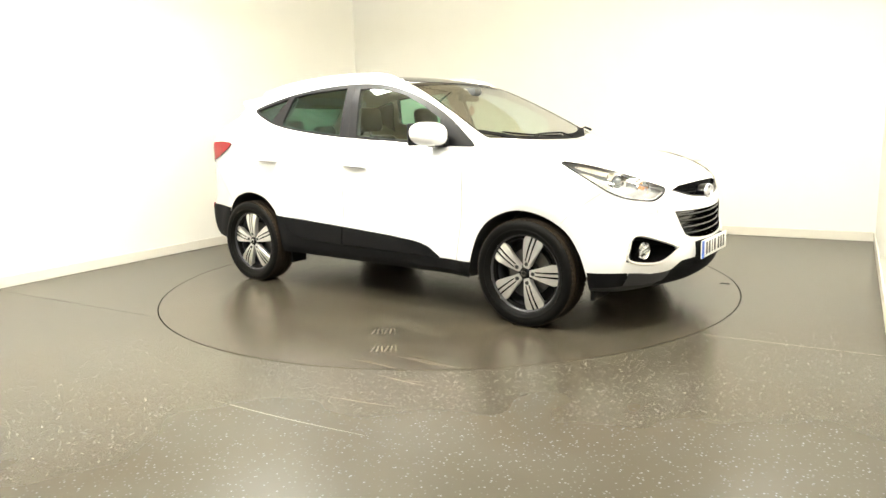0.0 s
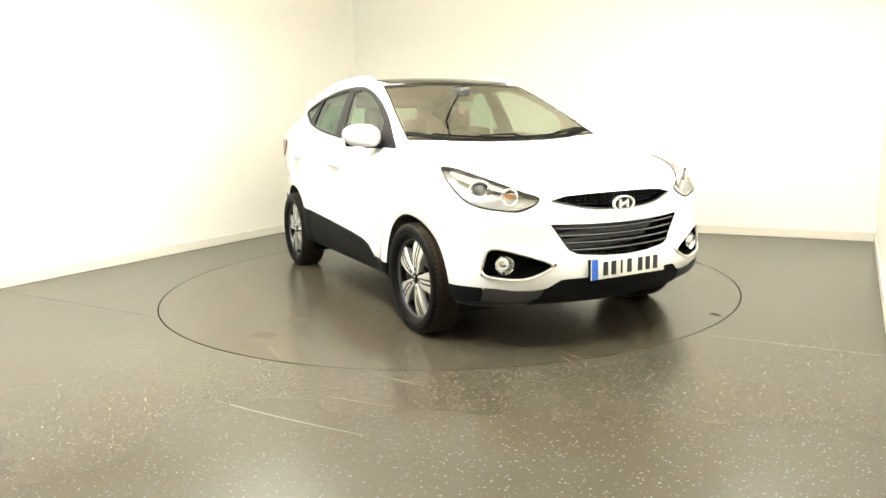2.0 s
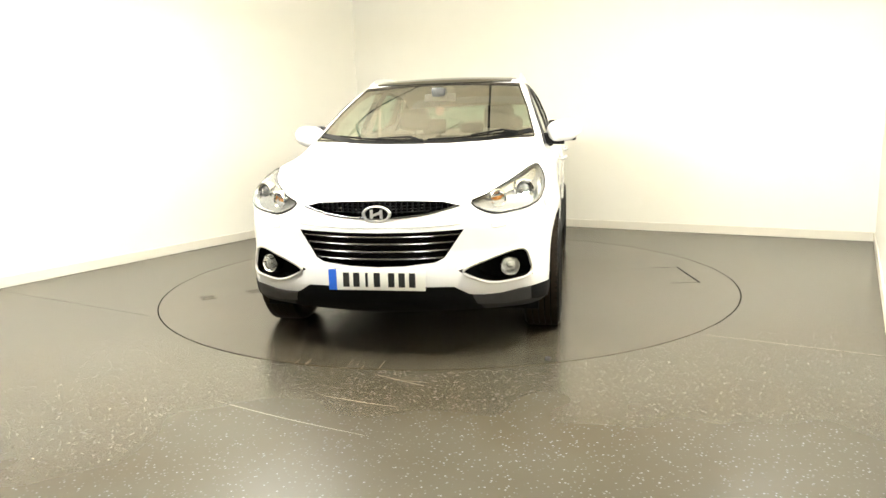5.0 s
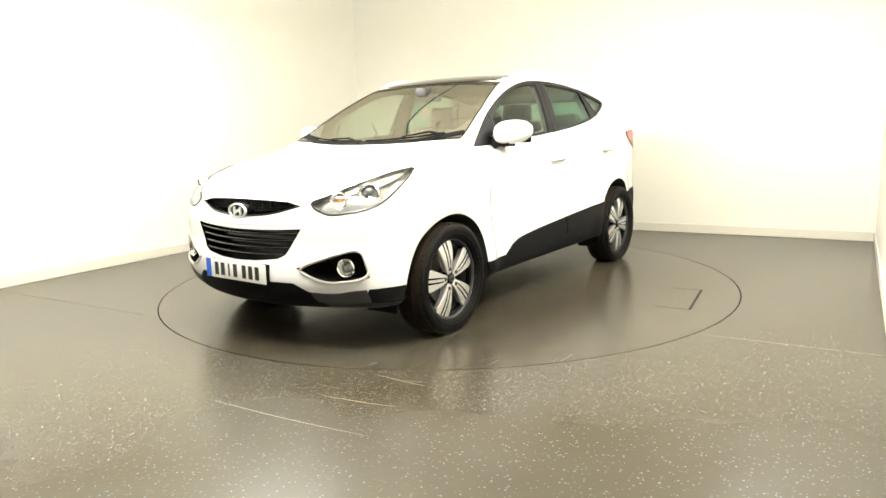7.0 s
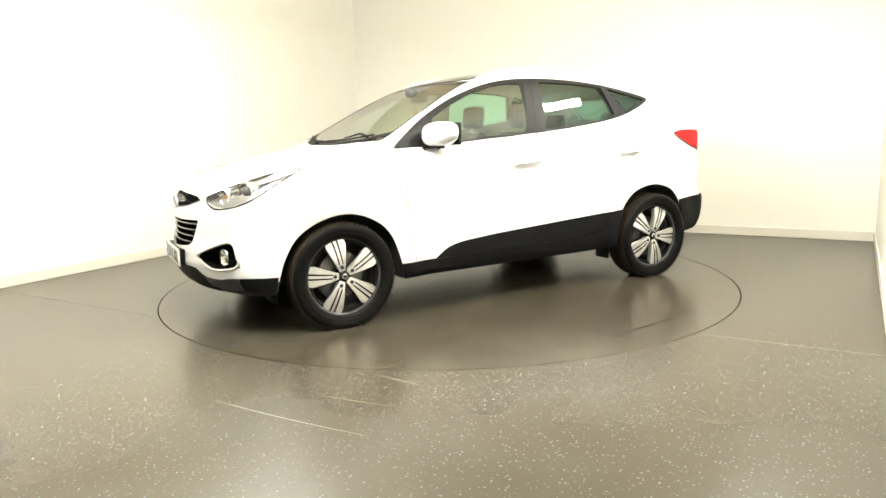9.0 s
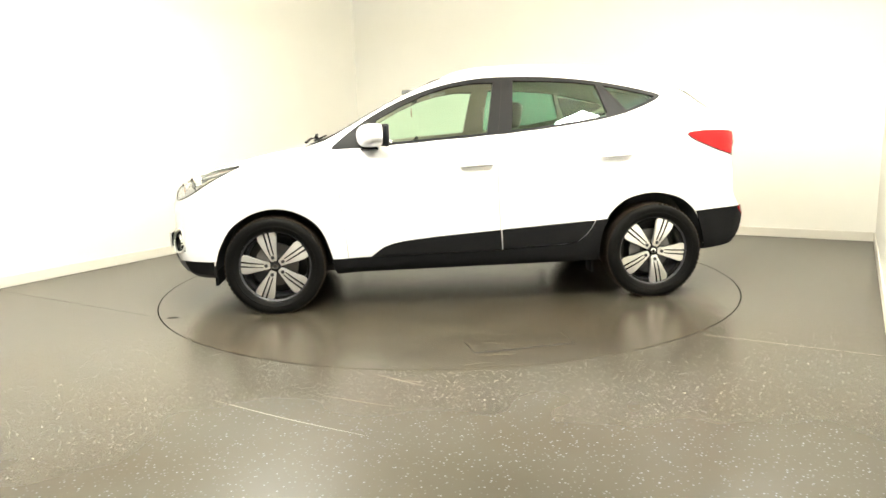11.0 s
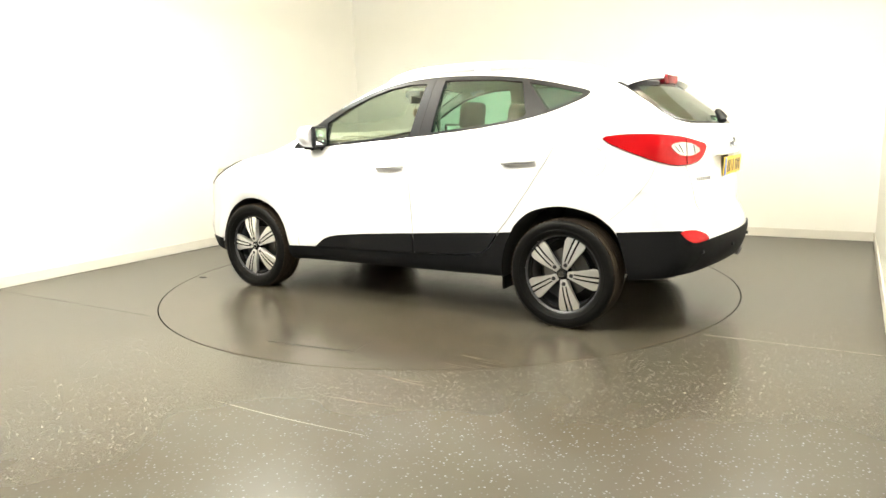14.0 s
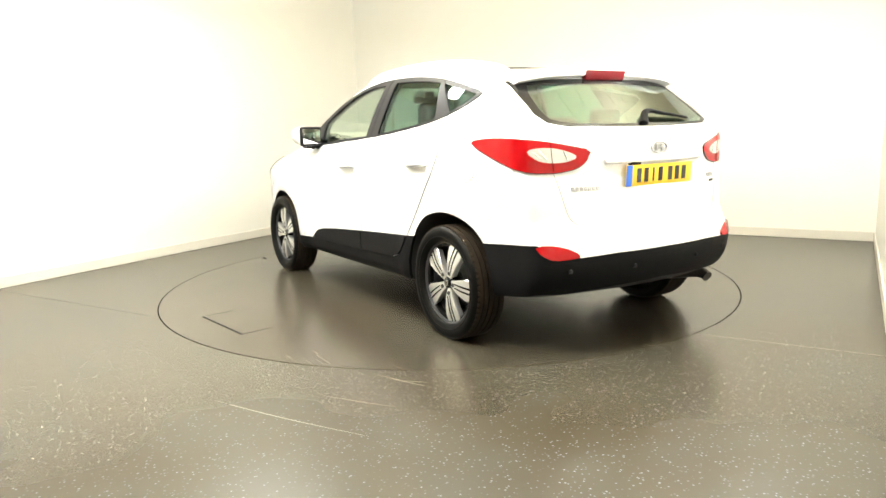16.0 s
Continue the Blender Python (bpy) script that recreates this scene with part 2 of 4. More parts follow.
def room():
    def slab(name, lo, hi, mat, label, bevel=0.0):
        ob = link(name, box(bmesh.new(), lo, hi, bevel), mat)
        ob.matrix_world = ROOM
        return tagged(ob, label, kind="structure")

    slab("wall_west", (U0 - 0.12, V0, -0.02), (U0, V1, TOP), WALL, "plain cream white painted studio wall")
    slab("wall_east", (U1, V0, -0.02), (U1 + 0.12, V1, TOP), WALL, "plain cream white painted studio wall")
    slab("wall_north", (U0 - 0.12, V1, -0.02), (U1 + 0.12, V1 + 0.12, TOP), WALL, "plain cream white painted studio wall")
    slab("wall_south", (U0 - 0.12, V0 - 0.12, -0.02), (U1 + 0.12, V0, TOP), DARK_WALL, "plain dark grey painted wall")
    # ceiling of long boards with shallow joints
    bm = bmesh.new()
    box(bm, (U0 - 0.12, V0 - 0.12, TOP + 0.02), (U1 + 0.12, V1 + 0.12, TOP + 0.1))
    w = 0.30
    v = V0
    while v < V1 - 0.01:
        box(bm, (U0, v + 0.006, TOP), (U1, min(v + w - 0.006, V1), TOP + 0.03))
        v += w
    ob = link("ceiling", bm, CEILING)
    ob.matrix_world = ROOM
    tagged(ob, "beige boarded ceiling with narrow joints", kind="structure")
    # skirting: coved vinyl strip, with its own joints
    h, d = 0.095, 0.014
    for name, lo, hi in (("baseboard_west", (U0, V0, 0), (U0 + d, V1 - d, h)), ("baseboard_north", (U0, V1 - d, 0), (U1, V1, h)),
                         ("baseboard_east", (U1 - d, V0, 0), (U1, V1 - d, h))):
        slab(name, lo, hi, SKIRT, "cream coved skirting strip along the floor", 0.005)
    # floor with a round well for the turntable
    bm = bmesh.new()
    n = 160
    inner, outer, low = [], [], []
    for i in range(n):
        a = 2 * math.pi * i / n
        c, s = math.cos(a), math.sin(a)
        inner.append(bm.verts.new((RADIUS * c, RADIUS * s, 0)))
        low.append(bm.verts.new((RADIUS * c, RADIUS * s, -0.06)))
        k = min(((U1 + 0.1) / c if c > 0 else (U0 - 0.1) / c) if abs(c) > 1e-6 else 1e9, ((V1 + 0.1) / s if s > 0 else (V0 - 0.1) / s) if abs(s) > 1e-6 else 1e9)
        outer.append(bm.verts.new((k * c, k * s, 0)))
    corners = {}
    for i in range(n):
        j = (i + 1) % n
        a, b = outer[i].co, outer[j].co
        ring = [inner[i], outer[i]]
        if abs(a.x - b.x) > 1e-4 and abs(a.y - b.y) > 1e-4:
            cx = a.x if abs(abs(a.x) - abs(b.x)) > 1e-4 and (abs(a.x - U0 + 0.1) < 1e-3 or abs(a.x - U1 - 0.1) < 1e-3) else b.x
            cy = a.y if cx == b.x else b.y
            ring.append(bm.verts.new((cx, cy, 0)))
        bm.faces.new(ring + [outer[j], inner[j]])
        bm.faces.new((inner[i], inner[j], low[j], low[i]))
    bm.faces.new(low)
    ob = link("floor", bm, FLOOR)
    ob.matrix_world = ROOM
    tagged(ob, "grey-brown speckled vinyl floor, slightly glossy and worn", kind="structure")
    slab("floor_joint", (2.16, -0.768, 0.0002), (U1, -0.763, 0.0008), JOINT, "pale welded joint in the vinyl floor")
    slab("floor_joint_far", (U0, -1.90, 0.0002), (-1.30, -1.896, 0.0010), FLOOR, "welded joint in the vinyl floor")
    # pale scratches dragged over the vinyl beside the turntable
    bm = bmesh.new()
    for line, w in zip([[(-1.186, -2.529), (-0.736, -2.798), (-0.337, -3.006)], [(-0.625, -2.537), (-0.41, -2.641), (-0.237, -2.71)], [(-0.386, -2.278), (-0.245, -2.377), (-0.125, -2.461)], [(-0.302, -2.357), (-0.202, -2.387), (-0.104, -2.417)]], (0.007, 0.006, 0.008, 0.006)):
        pts = spline([(*q, 0.0006) for q in line], per=6)
        last = None
        for k, q in enumerate(pts):
            d = (pts[min(k + 1, len(pts) - 1)] - pts[max(k - 1, 0)]).normalized()
            half = w * (0.15 + 0.85 * math.sin(math.pi * k / (len(pts) - 1))) / 2
            pair = [bm.verts.new((q.x - d.y * half * e, q.y + d.x * half * e, q.z)) for e in (-1, 1)]
            if last:
                bm.faces.new((last[0], pair[0], pair[1], last[1]))
            last = pair
    tagged(link("floor_scratches", bm, SCRATCH), "pale brown scratches in the vinyl floor", kind="structure")
    # two dark cables run under the ceiling
    for name, a, b in (("cable_1", (-1.5, -0.2), (-0.75, 2.4)), ("cable_2", (-0.75, 2.4), (0.45, -0.2))):
        ob = link(name, tube(bmesh.new(), [(*a, TOP - 0.02), ((a[0] + b[0]) / 2, (a[1] + b[1]) / 2, TOP - 0.05), (*b, TOP - 0.02)], 0.012, 8), RUBBER)
        ob.matrix_world = ROOM
        tagged(ob, "black cable under the ceiling", kind="structure")


def ceiling_light():
    """A hanging light box on two rods."""
    lamp = new("ceiling_light")
    part("diffuser", box(bmesh.new(), (-0.21, -0.10, 0.0), (0.21, 0.10, 0.07)), DIFFUSER, lamp, "glowing white diffuser")
    for x in (-0.15, 0.15):
        part("rod", tube(bmesh.new(), [(x, 0, 0.068), (x, 0, 0.54)], 0.006, 8), ALUMINIUM, lamp)
    part("canopy", box(bmesh.new(), (-0.22, -0.03, 0.538), (0.22, 0.03, 0.552), 0.003), ALUMINIUM, lamp)
    return tagged(lamp, "short bright light box hanging from the ceiling", "ceiling light", "ceiling lights")


def turntable():
    t = new("turntable")
    bm = bmesh.new()
    disc(bm, RADIUS - 0.009, -0.05, 0.0, 160, "z")
    part("deck", bm, TABLE, t)
    # flush cover with a joint line round it
    a, b = Vector((-0.560, 1.893, 0)), Vector((0.030, 1.982, 0))
    side = (b - a).normalized()
    inw = Vector((side.y, -side.x, 0))
    bm = bmesh.new()
    for p, q in ((a, b), (a, a + inw * 0.21), (b, b + inw * 0.22)):
        d = (q - p).normalized()
        w = Vector((-d.y, d.x, 0)) * (0.008 if q == b else 0.0025)
        bm.faces.new([bm.verts.new(v + Vector((0, 0, 0.001))) for v in (p - w, q - w, q + w, p + w)])
    part("cover_joint", bm, GAP, t, "dark joint line of a flush cover")
    for cx, cy in ((0.587, -1.453), (0.821, -1.715)):
        bm = bmesh.new()
        for k in range(6):
            m = pose(cx + 0.026 * (k - 2.5) * 0.8, cy + 0.026 * (k - 2.5) * 0.6, 0.0004, 0, 0, -62 + 7 * (k % 3))
            box(bm, (-0.05 - 0.008 * (k % 2), -0.005, 0), (0.05, 0.005, 0.0008), 0.0, m)
        part("scuff_mark", bm, SCRATCH, t, "pale tyre scuff")
    part("drain_slot", box(bmesh.new(), (1.93, 0.885, 0.0), (2.00, 0.915, 0.0014), 0.0004), GAP, t, "small dark slot")
    return tagged(t, "round turntable deck of worn speckled vinyl, flush with the floor", "turntable")


room()
light = ceiling_light()
# the last lamp is an extra, added to brighten the far wall corner
SPOTS = [(-1.2, -1.1), (-0.4, -3.2), (0.05, -2.5), (1.10, -2.7), (2.45, 0.7), (2.45, -1.0), (-0.74, -1.12)]
light.matrix_world = ROOM @ pose(SPOTS[0][0], SPOTS[0][1], TOP - 0.552)
for u, v in SPOTS[1:]:
    copy_thing(light, ROOM @ pose(u, v, TOP - 0.552, 0, 0, 90 if abs(u) > 2.4 else 0))
deck = turntable()

# ---- the car: its outer skin, as a rounded meeting of side, top, front and rear surfaces ----


def curve(*knots):
    """A smooth function through (place, value) knots, without overshoot."""
    xs, ys = np.array([k[0] for k in knots], float), np.array([k[1] for k in knots], float)
    h, d = np.diff(xs), np.diff(ys) / np.diff(xs)
    m = np.concatenate(([d[0]], np.where(d[1:] * d[:-1] > 0, 2 * d[1:] * d[:-1] / np.where(d[1:] + d[:-1] == 0, 1, d[1:] + d[:-1]), 0), [d[-1]]))

    def at(x):
        x = np.clip(x, xs[0], xs[-1])
        i = np.clip(np.searchsorted(xs, x) - 1, 0, len(h) - 1)
        t = (x - xs[i]) / h[i]
        return (ys[i] * (1 + 2 * t) * (1 - t) ** 2 + h[i] * m[i] * t * (1 - t) ** 2 + ys[i + 1] * t * t * (3 - 2 * t) - h[i] * m[i + 1] * t * t * (1 - t))

    return at


TOPLINE = curve((-2.4, 1.40), (-1.85, 1.485), (-1.55, 1.535), (-1.3, 1.568), (-1.0, 1.600), (-0.6, 1.628), (-0.3, 1.633), (-0.05, 1.619), (0.15, 1.582), (0.4, 1.484),
                (0.7, 1.336), (0.95, 1.202), (1.08, 1.144), (1.13, 1.130), (1.2, 1.120), (1.4, 1.086), (1.6, 1.043), (1.8, 0.988), (2.0, 0.915), (2.1, 0.855), (2.3, 0.70))
BELT = curve((-2.3, 1.38), (-1.43, 1.345), (-1.155, 1.292), (-0.94, 1.248), (-0.568, 1.20), (-0.239, 1.17), (0.224, 1.138), (0.646, 1.108), (0.92, 1.092), (1.4, 1.06), (2.2, 0.98))
TAPER = curve((-2.3, 0.80), (-2.0, 0.865), (-1.8, 0.902), (-1.535, 0.950), (-1.3, 0.978), (-1.0, 0.992), (-0.5, 1.0), (1.0, 1.0), (1.3, 1.0), (1.5, 0.985), (1.7, 0.955), (1.9, 0.914), (2.3, 0.84))
FLANK = curve((0.2, 0.845), (0.30, 0.888), (0.42, 0.898), (0.60, 0.892), (0.75, 0.898), (0.90, 0.908), (1.0, 0.906), (1.4, 0.90))
NOSE = curve((0.15, 2.02), (0.25, 2.09), (0.33, 2.150), (0.42, 2.176), (0.52, 2.170), (0.60, 2.158), (0.70, 2.158), (0.76, 2.145), (0.80, 2.130), (0.86, 2.108), (0.92, 2.05), (1.0, 1.93), (1.2, 1.62))
TAIL = curve((0.2, 2.02), (0.32, 2.10), (0.45, 2.175), (0.54, 2.190), (0.60, 2.180), (0.66, 2.150), (0.72, 2.125), (0.85, 2.118), (1.0, 2.095), (1.10, 2.098), (1.17, 2.080), (1.22, 2.045), (1.28, 1.965),
             (1.39, 1.815), (1.47, 1.715), (1.60, 1.56))
SILL = curve((-2.3, 0.36), (-1.7, 0.31), (-1.0, 0.275), (1.0, 0.262), (1.7, 0.25), (2.3, 0.24))


def soft_max(a, b, r):
    h = np.maximum(r - np.abs(a - b), 0) / r
    return np.maximum(a, b) + h * h * r * 0.25


def skin(x, y, z):
    """Negative inside the body, zero on its skin."""
    y = np.abs(y)
    belt = BELT(x)
    lean = 0.815 - 0.27 * (z - 1.1) - 0.28 * np.maximum(z - 1.1, 0) ** 2
    below = np.clip((belt - z) / (0.17 + 0.07 * np.clip(-x - 0.5, 0, 1)), 0, 1)
    flank = FLANK(z) - (1 - below) ** 2 * np.maximum(FLANK(z) - lean, 0)
    flare = (0.018 + 0.012 * (x > 0)) * (np.exp(-((np.hypot(x - 1.32, z - 0.33) - 0.44) / 0.09) ** 2) + np.exp(-((np.hypot(x + 1.32, z - 0.34) - 0.44) / 0.09) ** 2))
    wide = (flank + flare) * TAPER(x)
    screen = np.clip((x + 0.2) / 0.5, 0, 1) * np.clip((1.25 - x) / 0.2, 0, 1)
    top = TOPLINE(x + 0.07 * screen * y ** 2) - (0.075 - 0.05 * screen) * y ** 2
    f = soft_max(y - wide, z - top, 0.10 - 0.045 * screen)
    f = soft_max(f, x - NOSE(z) + 0.35 * y ** 2, 0.07)
    f = soft_max(f, -x - TAIL(z) + 0.295 * y ** 2, 0.06)
    return soft_max(f, SILL(x) - z, 0.05)


def cabin(x, y, z):
    """The hollow inside the body."""
    wells = [np.minimum(0.47 - np.hypot(x - axle, z - 0.34), np.abs(y) - 0.5) for axle in (-1.32, 1.32)]
    return np.maximum.reduce([skin(x, y, z) + 0.042, x - 0.98, -1.86 - x, 0.42 - z, *wells])


def solve(fn, start, way, far=2.0, steps=34):
    """Where rays that start inside leave the surface fn."""
    lo, hi = np.zeros(len(start)), np.full(len(start), far)
    for _ in range(steps):
        mid = (lo + hi) / 2
        p = start + way * mid[:, None]
        inside = fn(p[:, 0], p[:, 1], p[:, 2]) < 0
        lo, hi = np.where(inside, mid, lo), np.where(inside, hi, mid)
    return start + way * lo[:, None]


def shell(fn, lo, hi, step, spine, height):
    """A closed mesh of the surface fn, cast outwards from a line along the car."""
    n = [max(2, round((hi[i] - lo[i]) / step)) for i in range(3)]
    ids, cos, faces = {}, [], []

    def vert(i, j, k):
        key = (i, j, k)
        if key not in ids:
            ids[key] = len(cos)
            cos.append([lo[a] + (hi[a] - lo[a]) * key[a] / n[a] for a in range(3)])
        return ids[key]

    for ax in range(3):
        u, v = [(1, 2), (2, 0), (0, 1)][ax]
        for end in (0, n[ax]):
            for a in range(n[u]):
                for b in range(n[v]):
                    quad = []
                    for da, db in ((0, 0), (1, 0), (1, 1), (0, 1)):
                        key = [0, 0, 0]
                        key[ax], key[u], key[v] = end, a + da, b + db
                        quad.append(vert(*key))
                    faces.append(quad if end else quad[::-1])
    p = np.array(cos)
    start = np.stack([np.clip(p[:, 0], *spine), np.zeros(len(p)), np.full(len(p), height)], -1)
    way = p - start
    way /= np.linalg.norm(way, axis=1)[:, None]
    p = solve(fn, start, way, 2.6)
    me = bpy.data.meshes.new("shell")
    me.from_pydata(p.tolist(), [], faces)
    return me


def inside(pts, poly):
    """Which of the points lie within the outline."""
    c = np.zeros(len(pts), bool)
    q = np.asarray(poly)
    for (x0, y0), (x1, y1) in zip(q, np.roll(q, -1, 0)):
        if y0 != y1:
            c ^= ((y0 > pts[:, 1]) != (y1 > pts[:, 1])) & (pts[:, 0] < (x1 - x0) * (pts[:, 1] - y0) / (y1 - y0) + x0)
    return c


# how an outline is laid on the skin: its two axes, where throws start, and their way
D = 0.70711
THROWS = {"side": ((1, 0, 0), (0, 0, 1), (0, 0, 0), (0, 1, 0)), "front": ((0, 1, 0), (0, 0, 1), (1.3, 0, 0), (1, 0, 0)), "screen": ((0, 1, 0), (0, 0, 1), (-0.4, 0, 0), (1, 0, 0)),
          "rear": ((0, 1, 0), (0, 0, 1), (-1.2, 0, 0), (-1, 0, 0)), "top": ((1, 0, 0), (0, 1, 0), (0, 0, 0.7), (0, 0, 1)),
          "lamp": ((-D, D, 0), (0, 0, 1), (1.30 * D, 1.30 * D, 0), (D, D, 0)), "tail": ((D, D, 0), (0, 0, 1), (-1.4 * D, 1.4 * D, 0), (-D, D, 0))}


def on_skin(points, throw, flip=1):
    """Points of the skin that an outline's points are thrown on; flip -1: on the car's right side."""
    u, v, at, way = (np.array(k, float) for k in THROWS[throw])
    p = np.asarray([tuple(q)[:2] for q in points], float)
    start = at + p[:, :1] * u + p[:, 1:2] * v
    return solve(skin, start, np.tile(way, (len(p), 1)), 1.6) * np.array((1, flip, 1))


def normals(p, fn=skin):
    e = 0.004
    g = np.stack([fn(*(p + d).T) - fn(*(p - d).T) for d in np.eye(3) * e], -1)
    return g / np.maximum(np.linalg.norm(g, axis=1), 1e-9)[:, None]


def sheet(outline, throw, flip=1, off=0.004, thick=0.012, step=0.035, holes=(), bm=None):
    """A plate that follows the skin within an outline, proud of it by off, with its edge turned in."""
    from mathutils.geometry import delaunay_2d_cdt
    def fine(poly):
        out = []
        for a, b in zip(poly, list(poly[1:]) + [poly[0]]):
            a, b = Vector(tuple(a)[:2]), Vector(tuple(b)[:2])
            k = max(1, math.ceil((b - a).length / step))
            out += [a.lerp(b, i / k) for i in range(k)]
        return out

    loops = [fine(list(outline))] + [fine(list(h)) for h in holes]
    verts, edges = [], []
    for lp in loops:
        o = len(verts)
        verts += lp
        edges += [(o + i, o + (i + 1) % len(lp)) for i in range(len(lp))]
    q = np.array([tuple(v) for v in loops[0]])
    gx, gy = np.meshgrid(np.arange(q[:, 0].min(), q[:, 0].max(), step), np.arange(q[:, 1].min(), q[:, 1].max(), step))
    grid = np.stack([gx.ravel(), gy.ravel()], -1)
    keep = inside(grid, q)
    for h in loops[1:]:
        keep &= ~inside(grid, np.array([tuple(v) for v in h]))
    border = np.array([tuple(v) for v in verts])
    grid = grid[keep]
    if len(grid):
        near = np.array([np.min(np.hypot(*(border - g).T)) for g in grid])
        grid = grid[near > step * 0.45]
    verts = verts + [Vector(g) for g in grid]
    vs, _, tris, *_ = delaunay_2d_cdt(verts, edges, [], 0, 1e-5)
    flat = np.array([tuple(v) for v in vs])
    mid = np.array([flat[list(t)].mean(0) for t in tris])
    ok = inside(mid, q)
    for h in loops[1:]:
        ok &= ~inside(mid, np.array([tuple(v) for v in h]))
    tris = [list(t) for t, k in zip(tris, ok) if k]
    p = on_skin(flat, throw, flip)
    nv = normals(p)
    bm = bm or bmesh.new()
    a = [bm.verts.new(c) for c in p + nv * off]
    b = [bm.verts.new(c) for c in p + nv * (off - thick)]
    count = {}
    for t in tris:
        for i in range(3):
            e = (t[i], t[(i + 1) % 3])
            count[tuple(sorted(e))] = count.get(tuple(sorted(e)), 0) + 1
    for t in tris:
        bm.faces.new([a[i] for i in t])
        bm.faces.new([b[i] for i in t[::-1]])
        for i in range(3):
            e = (t[i], t[(i + 1) % 3])
            if count[tuple(sorted(e))] == 1:
                bm.faces.new((a[e[0]], b[e[0]], b[e[1]], a[e[1]]))
    for v in [v for v in bm.verts if not v.link_faces]:
        bm.verts.remove(v)
    bmesh.ops.recalc_face_normals(bm, faces=bm.faces)
    return bm


def seam(points, throw, flip=1, r=0.0022, off=0.0005):
    p = on_skin(spline([(*q, 0) for q in points], per=8), throw, flip)
    return tube(bmesh.new(), p + normals(p) * off, r, 6)


def prism(bm, outline, throw, near, far, flip=1):
    """A straight cutter through the body, from near to far along the throw."""
    u, v, _, way = (np.array(k, float) for k in THROWS[throw])
    rings = [[bm.verts.new((q[0] * u + q[1] * v + abs(d) * way) * (1, flip, 1)) for q in outline] for d in (near, far)]
    n = len(outline)
    made = [bm.faces.new(rings[0]), bm.faces.new(rings[1][::-1])]
    for i in range(n):
        made.append(bm.faces.new((rings[0][i], rings[1][i], rings[1][(i + 1) % n], rings[0][(i + 1) % n])))
    bmesh.ops.recalc_face_normals(bm, faces=made)


def cut(ob, bm, mat):
    """Takes the cutter's volume out of ob, with the given lining."""
    me = bpy.data.meshes.new("cutter")
    bmesh.ops.recalc_face_normals(bm, faces=bm.faces)
    bm.to_mesh(me)
    bm.free()
    me.materials.append(mat)
    c = bpy.data.objects.new("cutter", me)
    scene.collection.objects.link(c)
    mod = ob.modifiers.new("cut", "BOOLEAN")
    mod.object, mod.operation, mod.solver, mod.material_mode = c, "DIFFERENCE", "EXACT", "TRANSFER"
    done = bpy.data.meshes.new_from_object(ob.evaluated_get(bpy.context.evaluated_depsgraph_get()))
    ob.modifiers.clear()
    ob.data = done
    bpy.data.objects.remove(c)


# outlines of the openings; side ones in (x, z), front and rear ones in (y, z)
DLO = [(0.800, 1.106), (0.655, 1.108), (0.224, 1.139), (-0.239, 1.171), (-0.568, 1.201), (-0.94, 1.249), (-1.155, 1.296), (-1.367, 1.374), (-1.425, 1.412), (-1.40, 1.428), (-1.331, 1.447),
       (-1.15, 1.489), (-0.931, 1.530), (-0.63, 1.562), (-0.321, 1.571), (-0.082, 1.559), (0.164, 1.515), (0.419, 1.427), (0.662, 1.302), (0.80, 1.205), (0.916, 1.112), (0.90, 1.100)]
for _ in range(2):
    DLO = [(a[0] * k + b[0] * (1 - k), a[1] * k + b[1] * (1 - k)) for a, b in zip(DLO, DLO[1:] + DLO[:1]) for k in (0.75, 0.25)]
PANE_F = [(0.600, 1.130), (0.224, 1.158), (-0.160, 1.184), (-0.225, 1.527), (-0.082, 1.528), (0.080, 1.505), (0.234, 1.463), (0.419, 1.385), (0.600, 1.288)]
PANE_R = [(-0.330, 1.196), (-0.568, 1.220), (-0.80, 1.246), (-1.00, 1.278), (-1.018, 1.300), (-0.955, 1.500), (-0.80, 1.520), (-0.63, 1.531), (-0.368, 1.540)]
PANE_Q = [(-1.160, 1.318), (-1.30, 1.368), (-1.372, 1.405), (-1.364, 1.414), (-1.20, 1.452), (-1.005, 1.494)]
SCREEN = [(-0.745, 1.166), (-0.40, 1.152), (0.0, 1.149), (0.40, 1.152), (0.745, 1.166), (0.675, 1.36), (0.592, 1.527), (0.25, 1.549), (0.0, 1.553), (-0.25, 1.549), (-0.592, 1.527), (-0.675, 1.36)]
REAR_PANE = [(-0.60, 1.250), (-0.52, 1.228), (-0.3, 1.222), (0.3, 1.222), (0.52, 1.228), (0.60, 1.250), (0.610, 1.30), (0.585, 1.40), (0.55, 1.445), (0.0, 1.452), (-0.55, 1.445), (-0.585, 1.40), (-0.610, 1.30)]
FRONT_ARCH = [(1.735, 0.15), (1.728, 0.30), (1.715, 0.372), (1.680, 0.475), (1.600, 0.598), (1.474, 0.682), (1.332, 0.720), (1.197, 0.706), (1.068, 0.642), (0.986, 0.545), (0.936, 0.405), (0.915, 0.30), (0.91, 0.15)]
REAR_ARCH = [(-0.905, 0.15), (-0.915, 0.36), (-0.930, 0.46), (-0.975, 0.560), (-1.021, 0.632), (-1.128, 0.711), (-1.305, 0.745), (-1.479, 0.713), (-1.583, 0.652), (-1.645, 0.578), (-1.69, 0.46), (-1.71, 0.36), (-1.715, 0.15)]
